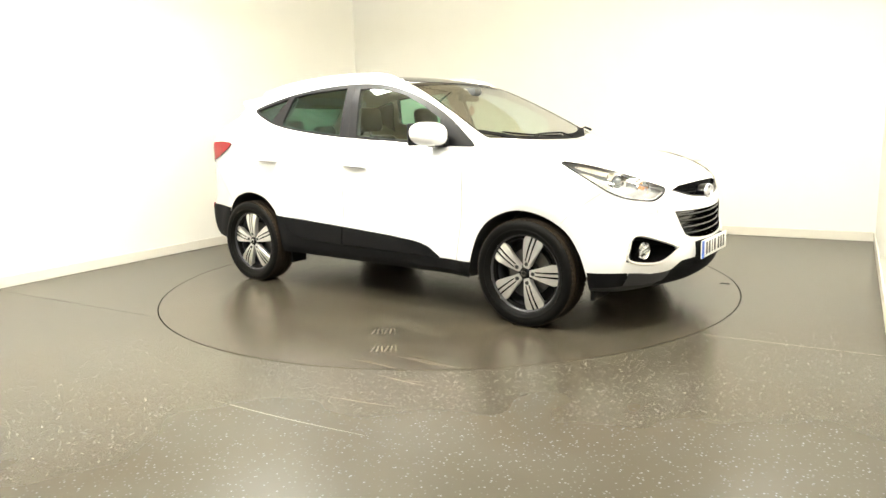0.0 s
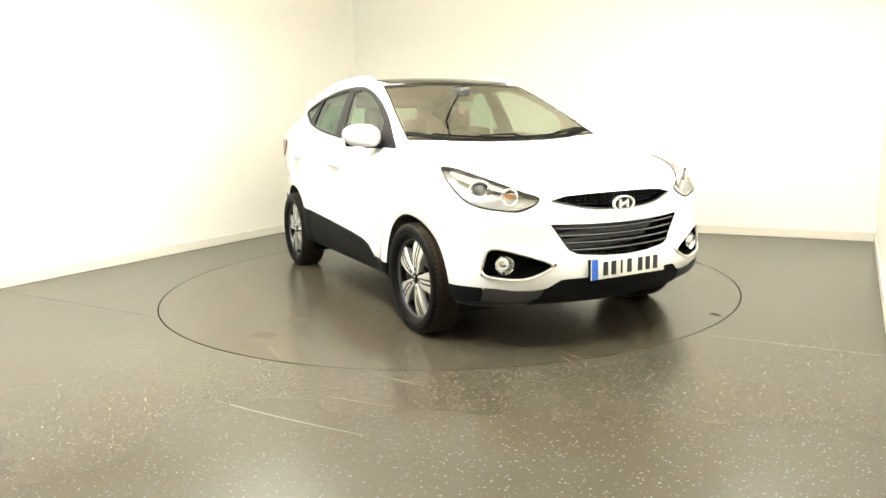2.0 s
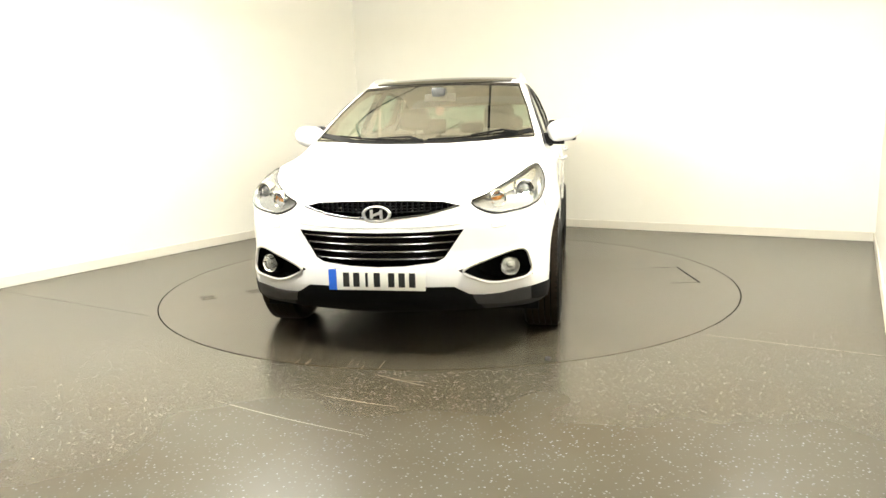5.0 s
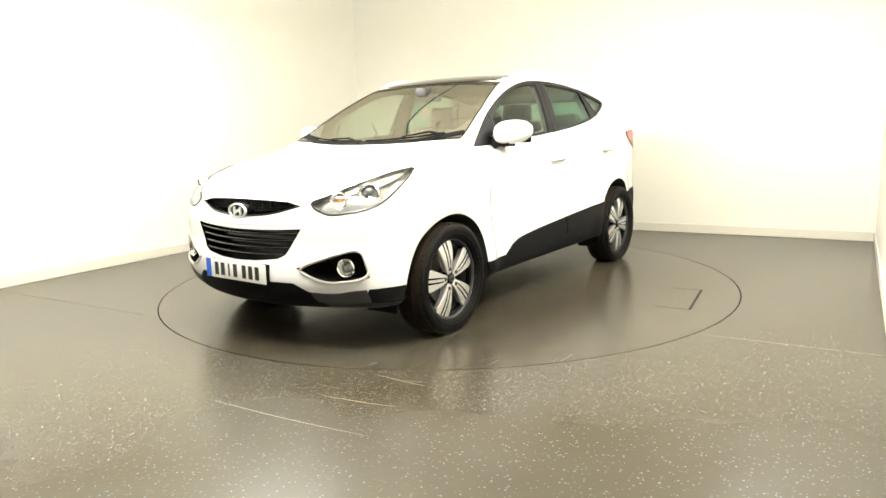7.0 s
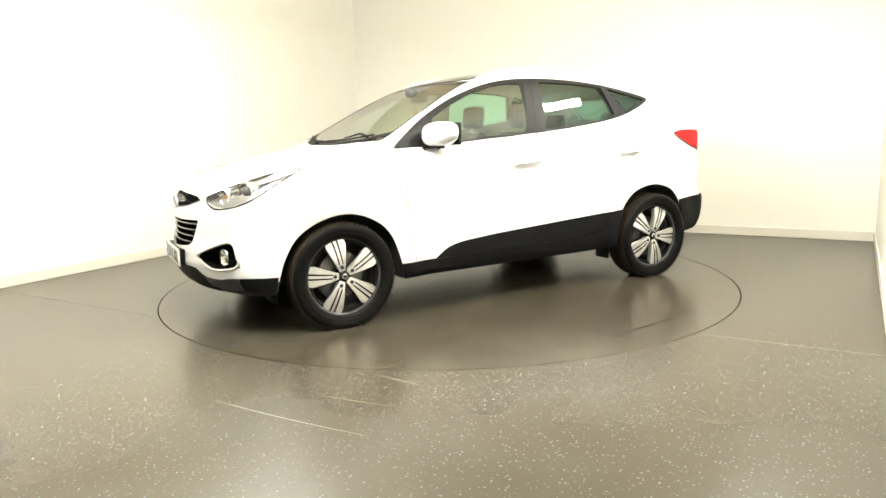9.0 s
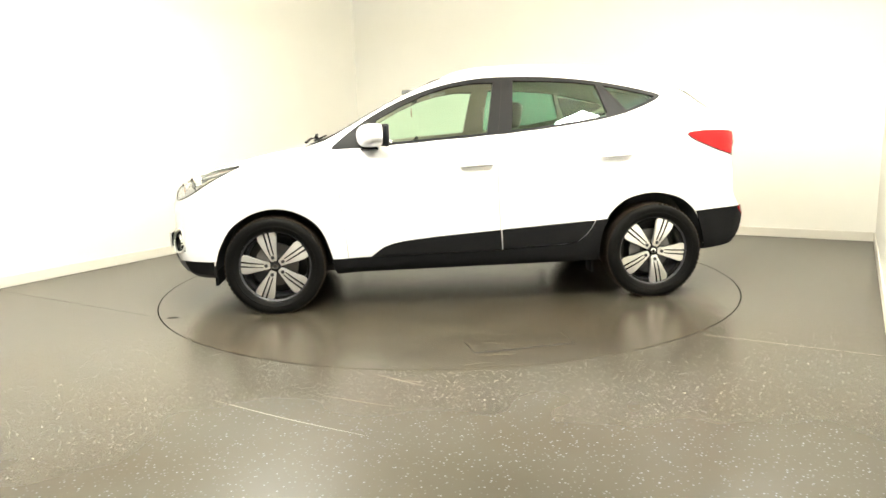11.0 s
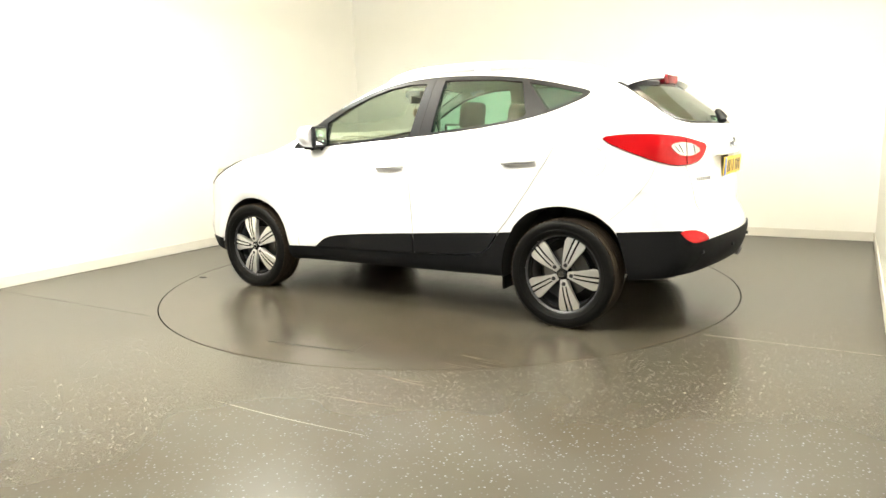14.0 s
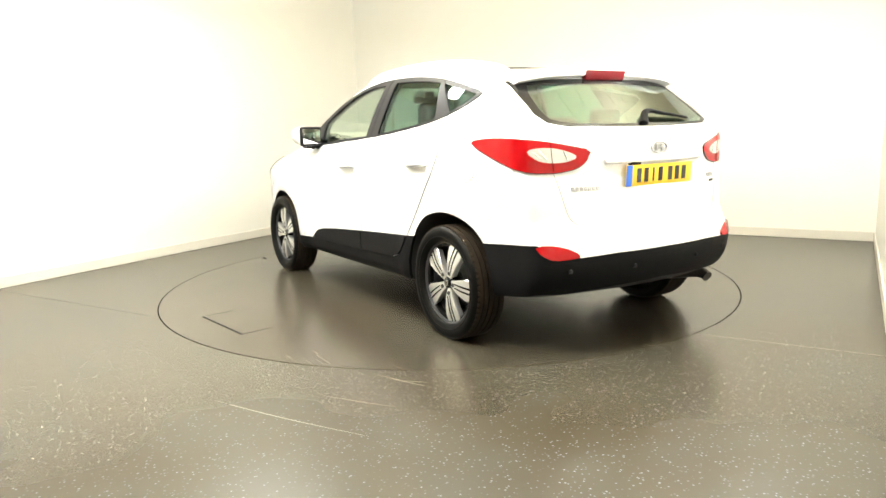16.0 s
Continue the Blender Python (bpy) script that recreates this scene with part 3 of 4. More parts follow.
GRILLE = [(-0.425, 0.826), (-0.34, 0.846), (-0.2, 0.852), (0.0, 0.854), (0.2, 0.852), (0.34, 0.846), (0.425, 0.826), (0.35, 0.806), (0.26, 0.784), (0.14, 0.770), (0.0, 0.765), (-0.14, 0.770), (-0.26, 0.784), (-0.35, 0.806)]
LOWER_GRILLE = [(-0.452, 0.703), (-0.2, 0.694), (0.0, 0.691), (0.2, 0.694), (0.452, 0.703), (0.352, 0.556), (0.305, 0.534), (0.15, 0.517), (0.0, 0.512), (-0.15, 0.517), (-0.305, 0.534), (-0.352, 0.556)]
FOG = [(0.768, 0.580), (0.725, 0.592), (0.600, 0.552), (0.420, 0.487), (0.500, 0.442), (0.592, 0.410), (0.700, 0.418), (0.800, 0.440), (0.786, 0.520)]
HEAD = rounded([(-D * x + D * y, z) for x, y, z in ((1.491, 0.790, 1.012), (1.652, 0.740, 0.988), (1.875, 0.642, 0.922), (1.992, 0.544, 0.866), (2.032, 0.480, 0.842), (2.035, 0.509, 0.811), (2.022, 0.572, 0.784),
                (2.005, 0.618, 0.775), (1.922, 0.765, 0.798), (1.844, 0.825, 0.832), (1.725, 0.839, 0.900), (1.608, 0.826, 0.958))], 1, 0.2)
TAIL_OUT = rounded([(D * x + D * y, z) for x, y, z in ((-1.538, 0.846, 1.148), (-1.674, 0.830, 1.162), (-1.83, 0.805, 1.160), (-1.953, 0.699, 1.141), (-1.999, 0.588, 1.120), (-2.040, 0.451, 1.092), (-2.033, 0.474, 1.038),
                    (-2.017, 0.526, 1.000), (-1.984, 0.632, 0.981), (-1.932, 0.757, 0.984), (-1.838, 0.809, 1.013), (-1.694, 0.828, 1.066), (-1.585, 0.841, 1.112))], 1, 0.2)


def car_body(car):
    """The painted shell with its cabin, openings and wheel wells cut out."""
    ob = new("body", shell(skin, (-2.4, -1.05, 0.1), (2.4, 1.05, 1.8), 0.034, (-1.55, 1.45), 0.72))
    ob.data.materials.append(PAINT)
    me = shell(cabin, (-2.0, -0.95, 0.3), (1.1, 0.95, 1.7), 0.06, (-1.5, 0.6), 0.8)
    bm = bmesh.new()
    bm.from_mesh(me)
    cut(ob, bm, CABIN)
    bm = bmesh.new()
    for flip in (1, -1):
        for pane in (PANE_F, PANE_R, PANE_Q):
            prism(bm, pane, "side", 0.40, 1.3, flip)
        for arch in (FRONT_ARCH, REAR_ARCH):
            prism(bm, [tuple(p)[:2] for p in spline([(*q, 0) for q in arch], per=5)], "side", 0.56, 1.3, flip)
    cut(ob, bm, UNDER)
    bm = bmesh.new()
    prism(bm, SCREEN, "screen", 0.0, 1.7)
    prism(bm, REAR_PANE, "rear", -1.35, -2.4)
    cut(ob, bm, CABIN)
    bm = bmesh.new()
    prism(bm, GRILLE, "front", 1.98, 2.4)
    prism(bm, LOWER_GRILLE, "front", 2.02, 2.4)
    cut(ob, bm, GLOSS)
    bm = bmesh.new()
    for flip in (1, -1):
        prism(bm, FOG, "front", 1.86, 2.4, flip)
    cut(ob, bm, PLASTIC)
    bm = bmesh.new()
    for flip in (1, -1):
        prism(bm, HEAD, "lamp", 1.50, 2.4, flip)
    cut(ob, bm, LAMP_DARK)
    # the lower edge and the floor of the shell are bare
    dark = len(ob.data.materials)
    ob.data.materials.append(UNDER)
    for f in ob.data.polygons:
        if f.center.z < 0.335 or (f.center.x < -1.75 and f.center.z < 0.45):
            f.material_index = dark
    ob.data.shade_smooth()
    ob.data.set_sharp_from_angle(angle=radians(38))
    ob.parent = car
    return tagged(ob, "white painted body shell")


car = new("car")
body = car_body(car)
tagged(car, "white five-door sport utility car with black lower cladding on a turntable", "car")


def spoke():
    """A flat-faced spoke along +z that widens outwards, with a bevelled edge."""
    bm = bmesh.new()
    half = [(0.034, 0.020), (0.058, 0.026), (0.085, 0.034), (0.125, 0.046), (0.165, 0.058), (0.192, 0.066), (0.216, 0.066), (0.243, 0.056)]
    outline = [(w, r) for r, w in half] + [(-w, r) for r, w in half[::-1]]
    face = lambda r: 0.062 + 0.018 * math.sin(math.pi * min(r / 0.24, 1))
    top = [bm.verts.new((w * 0.93, face(r), r)) for w, r in outline]
    rim = [bm.verts.new((w, face(r) - 0.006, r)) for w, r in outline]
    low = [bm.verts.new((w * 0.8, face(r) - 0.045, r)) for w, r in outline]
    n = len(outline)
    for i in range(n // 2 - 1):
        bm.faces.new((top[i], top[i + 1], top[n - 2 - i], top[n - 1 - i]))
        bm.faces.new((low[i], low[n - 1 - i], low[n - 2 - i], low[i + 1]))
    for a, b in ((top, rim), (rim, low)):
        for i in range(n):
            bm.faces.new((a[i], b[i], b[(i + 1) % n], a[(i + 1) % n]))
    bmesh.ops.recalc_face_normals(bm, faces=bm.faces)
    return bm, face


def wheel():
    """An alloy wheel of five grooved spokes; its outer side faces +y, its hub is the origin."""
    w = link("wheel", lathe(bmesh.new(), [(0.229, 0.050), (0.234, 0.074), (0.242, 0.079), (0.247, 0.073), (0.240, 0.050), (0.226, 0.030), (0.216, -0.10), (0.228, -0.14), (0.222, -0.145), (0.205, -0.10), (0.212, 0.03)], 72), ANTHRACITE, smooth=40)
    part("rim_edge", lathe(bmesh.new(), [(0.2400, 0.060), (0.2405, 0.0765), (0.2440, 0.0815), (0.2490, 0.0755), (0.2440, 0.060)], 72), SILVER, w, "machined silver rim edge", 50)
    side = [(0.236, 0.066), (0.244, 0.083), (0.252, 0.092), (0.262, 0.099), (0.272, 0.102), (0.275, 0.1045), (0.279, 0.103), (0.295, 0.108), (0.315, 0.106), (0.323, 0.100), (0.330, 0.092), (0.3360, 0.080), (0.335, 0.070), (0.326, 0.0)]
    prof = side + [(r, -y) for r, y in side[::-1][1:]]
    part("tyre", lathe(bmesh.new(), prof + [(0.215, -0.06), (0.215, 0.06)], 80), RUBBER, w, "black low-profile road tyre")
    bm = bmesh.new()
    # tread ribs with cut shoulders
    for a, b in ((-0.086, -0.058), (-0.050, -0.022), (-0.014, 0.014), (0.022, 0.050), (0.058, 0.086)):
        edge = abs(a + b) > 0.13
        lathe(bm, [(0.327, a), (0.3375 if not (edge and a < 0) else 0.3335, a), (0.3385, (a + b) / 2), (0.3375 if not (edge and b > 0) else 0.3335, b), (0.327, b)], 80)
    for k in range(64):
        for s in (1, -1):
            m = pose(0, 0, 0, 0, 360 / 64 * k)
            box(bm, (-0.0095, s * 0.074 - 0.017, 0.326), (0.0095, s * 0.074 + 0.017, 0.3378), 0.0, m)
    part("tread", bm, TREAD, w, "dusty brown-black tread with ribs", 30)
    bm, face = spoke()
    stations = (0.034, 0.058, 0.085, 0.125, 0.165, 0.192, 0.216, 0.243)
    facet = lambda r: float(np.interp(r, stations, [face(q) for q in stations]))
    first = part("spoke", bm, SILVER, w, "machined silver spoke", 30)
    bm = bmesh.new()
    for s in (1, -1):
        last = None
        for k, r in enumerate((0.078, 0.085, 0.105, 0.125, 0.145, 0.165, 0.192, 0.212, 0.233)):
            t = (r - 0.078) / 0.155
            lo, hi = s * (0.0080 + 0.001 * t), s * (0.0145 + 0.0065 * t)
            # follow the facets of the spoke
            ring = [bm.verts.new((x, facet(r) + d, r)) for x, d in ((lo, -0.004), (lo, 0.0013), (hi, 0.0013), (hi, -0.004))]
            if last:
                for j in range(3):
                    bm.faces.new((last[j], last[j + 1], ring[j + 1], ring[j]))
            last = ring
    bmesh.ops.recalc_face_normals(bm, faces=bm.faces)
    groove = part("groove", bm, GLOSS, first, "black painted groove")
    nut = part("lug_nut", disc(bmesh.new(), 0.0125, 0.050, 0.079, 10, centre=(0, 0, 0.062)), ANTHRACITE, first)
    for k in range(1, 5):
        c = copy_thing(first, pose(0, 0, 0, 0, 72 * k))
        c.parent = w
    part("hub_cap", lathe(bmesh.new(), [(0.0005, 0.080), (0.022, 0.0795), (0.029, 0.077), (0.031, 0.070), (0.050, 0.064), (0.052, 0.03), (0.0005, 0.03)], 40), GLOSS, w, "black hub cap")
    part("hub_badge", lathe(bmesh.new(), [(0.011, 0.0800), (0.011, 0.0822), (0.018, 0.0818), (0.018, 0.0790)], 32), CHROME, w, "chrome ring on the hub cap")
    part("brake_disc", lathe(bmesh.new(), [(0.06, -0.02), (0.148, -0.02), (0.148, 0.004), (0.07, 0.004), (0.068, 0.02), (0.0005, 0.02), (0.0005, -0.02)], 48), STEEL, w, "grey steel brake disc")
    bm = bmesh.new()
    for k in range(7):
        a = radians(150 + k * 10)
        box(bm, (-0.016, -0.03, 0.085), (0.016, 0.028, 0.165), 0.004, pose(0, 0, 0, 0, math.degrees(a)))
    part("brake_caliper", bm, ANTHRACITE, w)
    part("wheel_back", lathe(bmesh.new(), [(0.0005, -0.07), (0.214, -0.07), (0.214, -0.09), (0.0005, -0.09)], 40), UNDER, w)
    return w


for i, (wx, wy, s, turn) in enumerate(((1.32, 0.828, 1, -59), (1.32, -0.828, -1, -17), (-1.32, 0.812, 1, -23.5), (-1.32, -0.812, -1, 4))):
    if i == 0:
        proto = wheel()
        w = proto
        w.matrix_basis = pose(wx, wy, 0.331) @ pose(0, 0, 0, 0, turn)
    else:
        w = copy_thing(proto, pose(wx, wy, 0.331, 0, 0, 0 if s > 0 else 180) @ pose(0, 0, 0, 0, turn))
    w.parent = car


def mirrored(pts):
    """A closed outline from its half with y above nought, given from top to bottom."""
    return [tuple(p) for p in pts] + [(-p[0], p[1]) for p in pts[::-1]]


def both(name, mat, outline, throw, parent=car, label="", **kw):
    return [part(name, sheet(outline, throw, flip, **kw), mat, parent, label, 30) for flip in (1, -1)]


# -- glazing and its black surround
both("window_surround", TRIM, DLO, "side", label="satin black window surround", off=0.005, thick=0.016, holes=(PANE_F, PANE_R, PANE_Q))
for name, pane, mat, label in (("front_door_window", PANE_F, FRONT_GLASS, "lightly green-tinted door glass"), ("rear_door_window", PANE_R, PRIVACY, "dark tinted door glass"), ("quarter_window", PANE_Q, PRIVACY, "dark tinted quarter glass")):
    for ob in both(name, mat, pane, "side", label=label, off=-0.003, thick=0.004, step=0.08):
        ob.visible_shadow = False
for outline, name in (([(-0.232, 1.165), (-0.236, 1.165), (-0.293, 1.553), (-0.289, 1.553)], "pillar_joint"), ([(-1.157, 1.290), (-1.162, 1.293), (-0.985, 1.522), (-0.980, 1.522)], "pillar_joint"), ([(0.612, 1.105), (0.607, 1.105), (0.627, 1.318), (0.632, 1.318)], "pillar_joint")):
    both(name, GAP, outline, "side", off=0.0065, thick=0.004)
both("pillar_trim", CABIN_DARK, [(-1.09, 1.27), (-1.30, 1.345), (-1.41, 1.405), (-1.38, 1.43), (-1.20, 1.47), (-0.99, 1.51), (-1.02, 1.42)], "side", label="dark inner pillar trim", off=-0.060, thick=0.012, step=0.08)
GLASS_EDGE = mirrored([(0.0, 1.572), (0.3, 1.565), (0.597, 1.545), (0.602, 1.527), (0.684, 1.36), (0.754, 1.168), (0.752, 1.155), (0.40, 1.141), (0.0, 1.139)])
part("screen_frit", sheet(GLASS_EDGE, "screen", 1, 0.003, 0.010, holes=(SCREEN,)), GLOSS, car, "black edge of the windscreen", 30)
ws = part("windscreen", sheet(SCREEN, "screen", 1, 0.001, 0.004, 0.06), WINDSCREEN, car, "clear raked windscreen", 30)
ws.visible_shadow = False
REAR_EDGE = mirrored([(0.0, 1.476), (0.4, 1.474), (0.628, 1.466), (0.645, 1.352), (0.655, 1.285), (0.630, 1.236), (0.53, 1.215), (0.0, 1.206)])
part("rear_frit", sheet(REAR_EDGE, "rear", 1, 0.004, 0.012, holes=(REAR_PANE,)), GLOSS, car, "black edge of the rear window", 30)
rw = part("rear_window", sheet(REAR_PANE, "rear", 1, 0.002, 0.004, 0.06), REAR_GLASS, car, "dark tinted rear window", 30)
rw.visible_shadow = False
part("glass_roof", sheet([(0.160, -0.53), (0.205, -0.30), (0.218, 0.0), (0.205, 0.30), (0.160, 0.53), (-0.30, 0.545), (-1.02, 0.52), (-1.05, 0.40), (-1.05, -0.40), (-1.02, -0.52), (-0.30, -0.545)], "top", 1, 0.006, 0.01, 0.06), ROOF_GLASS, car, "black panoramic glass roof", 30)
part("cowl", sheet([(0.875, 0.72), (1.01, 0.46), (1.065, 0.20), (1.075, 0.0), (1.065, -0.20), (1.01, -0.46), (0.875, -0.72), (0.915, -0.745), (1.06, -0.47), (1.125, -0.20), (1.135, 0.0), (1.125, 0.20), (1.06, 0.47), (0.915, 0.745)], "top", 1, 0.004, 0.01, 0.05), PLASTIC, car, "black cowl below the windscreen", 30)

# -- doors with their handles, and the joints round them
DOOR_F = [(0.833, 1.088), (0.860, 0.965), (0.856, 0.764), (0.822, 0.430), (0.816, 0.378), (0.664, 0.378), (0.574, 0.440), (0.445, 0.474), (0.215, 0.496), (-0.225, 0.526), (-0.213, 0.837), (-0.219, 1.083), (-0.224, 1.162), (0.224, 1.131), (0.646, 1.101)]
DOOR_R = [(-0.229, 1.163), (-0.226, 1.083), (-0.220, 0.837), (-0.232, 0.526), (-0.886, 0.566), (-0.985, 0.690), (-1.127, 0.892), (-1.250, 1.081), (-1.275, 1.180), (-1.240, 1.262), (-1.160, 1.283), (-0.94, 1.240), (-0.568, 1.193)]


def handle(x0, x1, z, flip):
    """A pull handle: bar, recess behind it, and end caps."""
    p = on_skin([(x0 + (x1 - x0) * k / 10, z + 0.010 * k / 10) for k in range(11)], "side", flip)
    nv = normals(p)
    lift = [0.012 + 0.022 * math.sin(math.pi * k / 10) ** 0.5 for k in range(11)]
    return tube(bmesh.new(), [Vector(a) + Vector(b) * c for a, b, c in zip(p, nv, lift)], [0.006 + 0.008 * math.sin(math.pi * k / 10) for k in range(11)], 10, 0.75)


for flip in (1, -1):
    for name, outline, hx0, hx1, hz in (("front_door", DOOR_F, 0.050, -0.185, 0.966), ("rear_door", DOOR_R, -0.922, -1.150, 1.003)):
        door = part(name, sheet(outline, "side", flip, 0.003, 0.006, 0.05), PAINT, car, "white painted door", 30)
        part("door_handle", handle(hx0, hx1, hz + 0.006, flip), PAINT, door, "white pull handle")
        mid, half = (hx0 + hx1) / 2, abs(hx1 - hx0) / 2
        cup = [(mid + 0.62 * half * math.cos(a), hz + 0.012 + 0.034 * math.sin(a)) for a in np.linspace(0, 2 * math.pi, 24, endpoint=False)]
        # chrome strip whose grey also draws the shade along the handle's underside
        strip = [(hx0 - 0.005, hz - 0.004), (hx1 + 0.005, hz + 0.006), (hx1 + 0.02, hz - 0.000), (mid, hz - 0.006), (hx0 - 0.02, hz - 0.009)]
        part("handle_strip", sheet(strip, "side", flip, 0.0345, 0.030, 0.03), MARK, door, "chrome strip under the handle, greyed for the shade there", 30)
        part("handle_cup", sheet(cup, "side", flip, 0.0042, 0.003, 0.03), PAINT, door)
SEAMS = [("door_joint", [(0.842, 1.088), (0.866, 0.965), (0.862, 0.764), (0.828, 0.430), (0.820, 0.374)], "side"), ("door_joint", [(-0.224, 1.16), (-0.2225, 1.083), (-0.2165, 0.837), (-0.2285, 0.526)], "side"),
         ("door_joint", [(-1.160, 1.288), (-1.245, 1.268), (-1.281, 1.18), (-1.255, 1.078), (-1.132, 0.886), (-0.990, 0.687), (-0.890, 0.563)], "side"),
         ("tailgate_joint", [(0.660, 1.02), (0.632, 0.94), (0.612, 0.85), (0.575, 0.745), (0.50, 0.700), (0.30, 0.687), (0.0, 0.680)], "rear"),
         ("bonnet_joint", [(0.43, 0.833), (0.50, 0.858), (0.545, 0.872)], "front"), ("bumper_joint", [(0.43, 0.822), (0.475, 0.79), (0.475, 0.765), (0.44, 0.735), (0.30, 0.722), (0.0, 0.716)], "front"),
         ("wing_joint", [(1.80, 0.838), (1.72, 0.785), (1.63, 0.715), (1.57, 0.655)], "side"), ("wing_joint", [(-1.86, 1.005), (-1.80, 0.88), (-1.70, 0.76), (-1.60, 0.668)], "side"),
         ("washer_joint", [(0.665, 0.712), (0.600, 0.705), (0.590, 0.728)], "front")]
for name, line, throw in SEAMS:
    for flip in (1, -1):
        part(name, seam(line, throw, flip, 0.0018 if "wing" not in name else 0.0011, 0.0012 if throw != "side" or "wing" in name else 0.0026), SHUT_LINE, car)
flap = [(-1.5 + 0.078 * math.cos(a), 1.008 + 0.082 * math.sin(a)) for a in np.linspace(0, 2 * math.pi, 36, endpoint=False)]
part("fuel_flap", sheet(flap, "side", 1, 0.003, 0.006, 0.03), PAINT, car, "round white fuel flap", 30)

ring = on_skin(flap, "side")
part("flap_joint", tube(bmesh.new(), [tuple(q) for q in (lambda r: np.vstack([r, r[:1]]))(ring + normals(ring) * 0.0025)], 0.0019, 6), SHUT_LINE, car)

# -- lower cladding and bumpers
both("door_cladding", PLASTIC, [(0.664, 0.374), (0.61, 0.412), (0.574, 0.435), (0.52, 0.455), (0.445, 0.469), (0.215, 0.491), (-0.228, 0.521), (-0.236, 0.389)], "side", label="black plastic door cladding", off=0.016, thick=0.024)
both("door_cladding", PLASTIC, [(-0.241, 0.522), (-0.892, 0.562), (-0.865, 0.515), (-0.825, 0.463), (-0.775, 0.426), (-0.70, 0.410), (-0.244, 0.390)], "side", label="black plastic door cladding", off=0.016, thick=0.024)
both("sill", PLASTIC, [(0.935, 0.368), (0.664, 0.370), (-0.236, 0.386), (-0.700, 0.406), (-0.780, 0.424), (-0.832, 0.462), (-0.872, 0.515), (-0.902, 0.565), (-0.985, 0.572), (-0.950, 0.50), (-0.925, 0.40), (-0.918, 0.292), (-0.60, 0.284), (0.905, 0.270)],
     "side", label="black plastic sill", off=0.010, thick=0.02)
part("front_lip", sheet(mirrored([(0.0, 0.405), (0.24, 0.405), (0.40, 0.403), (0.43, 0.385), (0.47, 0.360), (0.50, 0.352), (0.52, 0.30), (0.54, 0.262), (0.0, 0.252)]), "front", 1, 0.006, 0.02), PLASTIC, car, "black lower bumper opening", 30)
both("bumper_corner", GREY_PLASTIC, [(0.488, 0.354), (0.56, 0.350), (0.64, 0.353), (0.735, 0.371), (0.785, 0.374), (0.785, 0.302), (0.65, 0.287), (0.51, 0.298)], "front", label="grey plastic bumper corner", off=0.007, thick=0.02)
both("bumper_corner", PLASTIC, [(1.728, 0.372), (1.80, 0.372), (1.935, 0.376), (1.935, 0.304), (1.86, 0.292), (1.738, 0.282)], "side", label="black plastic bumper corner", off=0.0065, thick=0.02)
part("rear_bumper", sheet(mirrored([(0.0, 0.563), (0.36, 0.559), (0.566, 0.547), (0.66, 0.575), (0.72, 0.600), (0.775, 0.618), (0.775, 0.36), (0.60, 0.352), (0.34, 0.376), (0.0, 0.392)]), "rear", 1, 0.008, 0.02), PLASTIC, car, "black plastic rear bumper", 30)
both("bumper_side", PLASTIC, [(-1.642, 0.600), (-1.83, 0.609), (-1.985, 0.617), (-2.035, 0.59), (-2.065, 0.55), (-2.075, 0.50), (-2.06, 0.44), (-2.00, 0.37), (-1.90, 0.345), (-1.712, 0.326), (-1.7095, 0.37), (-1.6895, 0.46)], "side", label="black plastic rear bumper side", off=0.0085, thick=0.02)
both("rear_reflector", RED, rounded([(0.770, 0.617), (0.685, 0.613), (0.606, 0.589), (0.560, 0.553), (0.63, 0.543), (0.711, 0.542), (0.753, 0.568)], 1), "rear", label="red rear reflector", off=0.013, thick=0.014)
for y in (0.62, 0.25, -0.25, -0.62):
    p = on_skin([(y, 0.48)], "rear")[0]
    part("parking_sensor", disc(bmesh.new(), 0.011, -0.012, 0.004, 16, "x", (p[0] - 0.006, y, 0.48)), TRIM, car)

# -- front: grilles, badge, fog lamps, plate
part("grille_trim", tube(bmesh.new(), [Vector(q) for q in (lambda p: p + normals(p) * 0.002)(on_skin(spline([(-0.425, 0.826, 0), (-0.35, 0.806, 0), (-0.26, 0.784, 0), (-0.14, 0.770, 0), (0, 0.765, 0), (0.14, 0.770, 0), (0.26, 0.784, 0), (0.35, 0.806, 0), (0.425, 0.826, 0)]), "front"))], 0.0045, 8), DARK_CHROME, car, "dark chrome lower edge of the grille")
bm = bmesh.new()
for k in range(-13, 14):
    y = k * 0.030
    half = 0.036 * max(1 - abs(y / 0.43) ** 1.6, 0.12)
    x = NOSE(np.array([0.81]))[0] - 0.35 * y * y - 0.045
    box(bm, (x - 0.01, y - 0.003, 0.81 - half + abs(y) * 0.04), (x + 0.012, y + 0.003, 0.812 + half + abs(y) * 0.04), 0.001)
for z, w in ((0.790, 0.27), (0.806, 0.33), (0.822, 0.37), (0.838, 0.35)):
    tube(bm, [(NOSE(np.array([z]))[0] - 0.35 * y * y - 0.042, y, z + abs(y) * 0.03) for y in np.linspace(-w, w, 13)], 0.0035, 6)
part("grille_mesh", bm, PLASTIC, car, "black honeycomb grille")
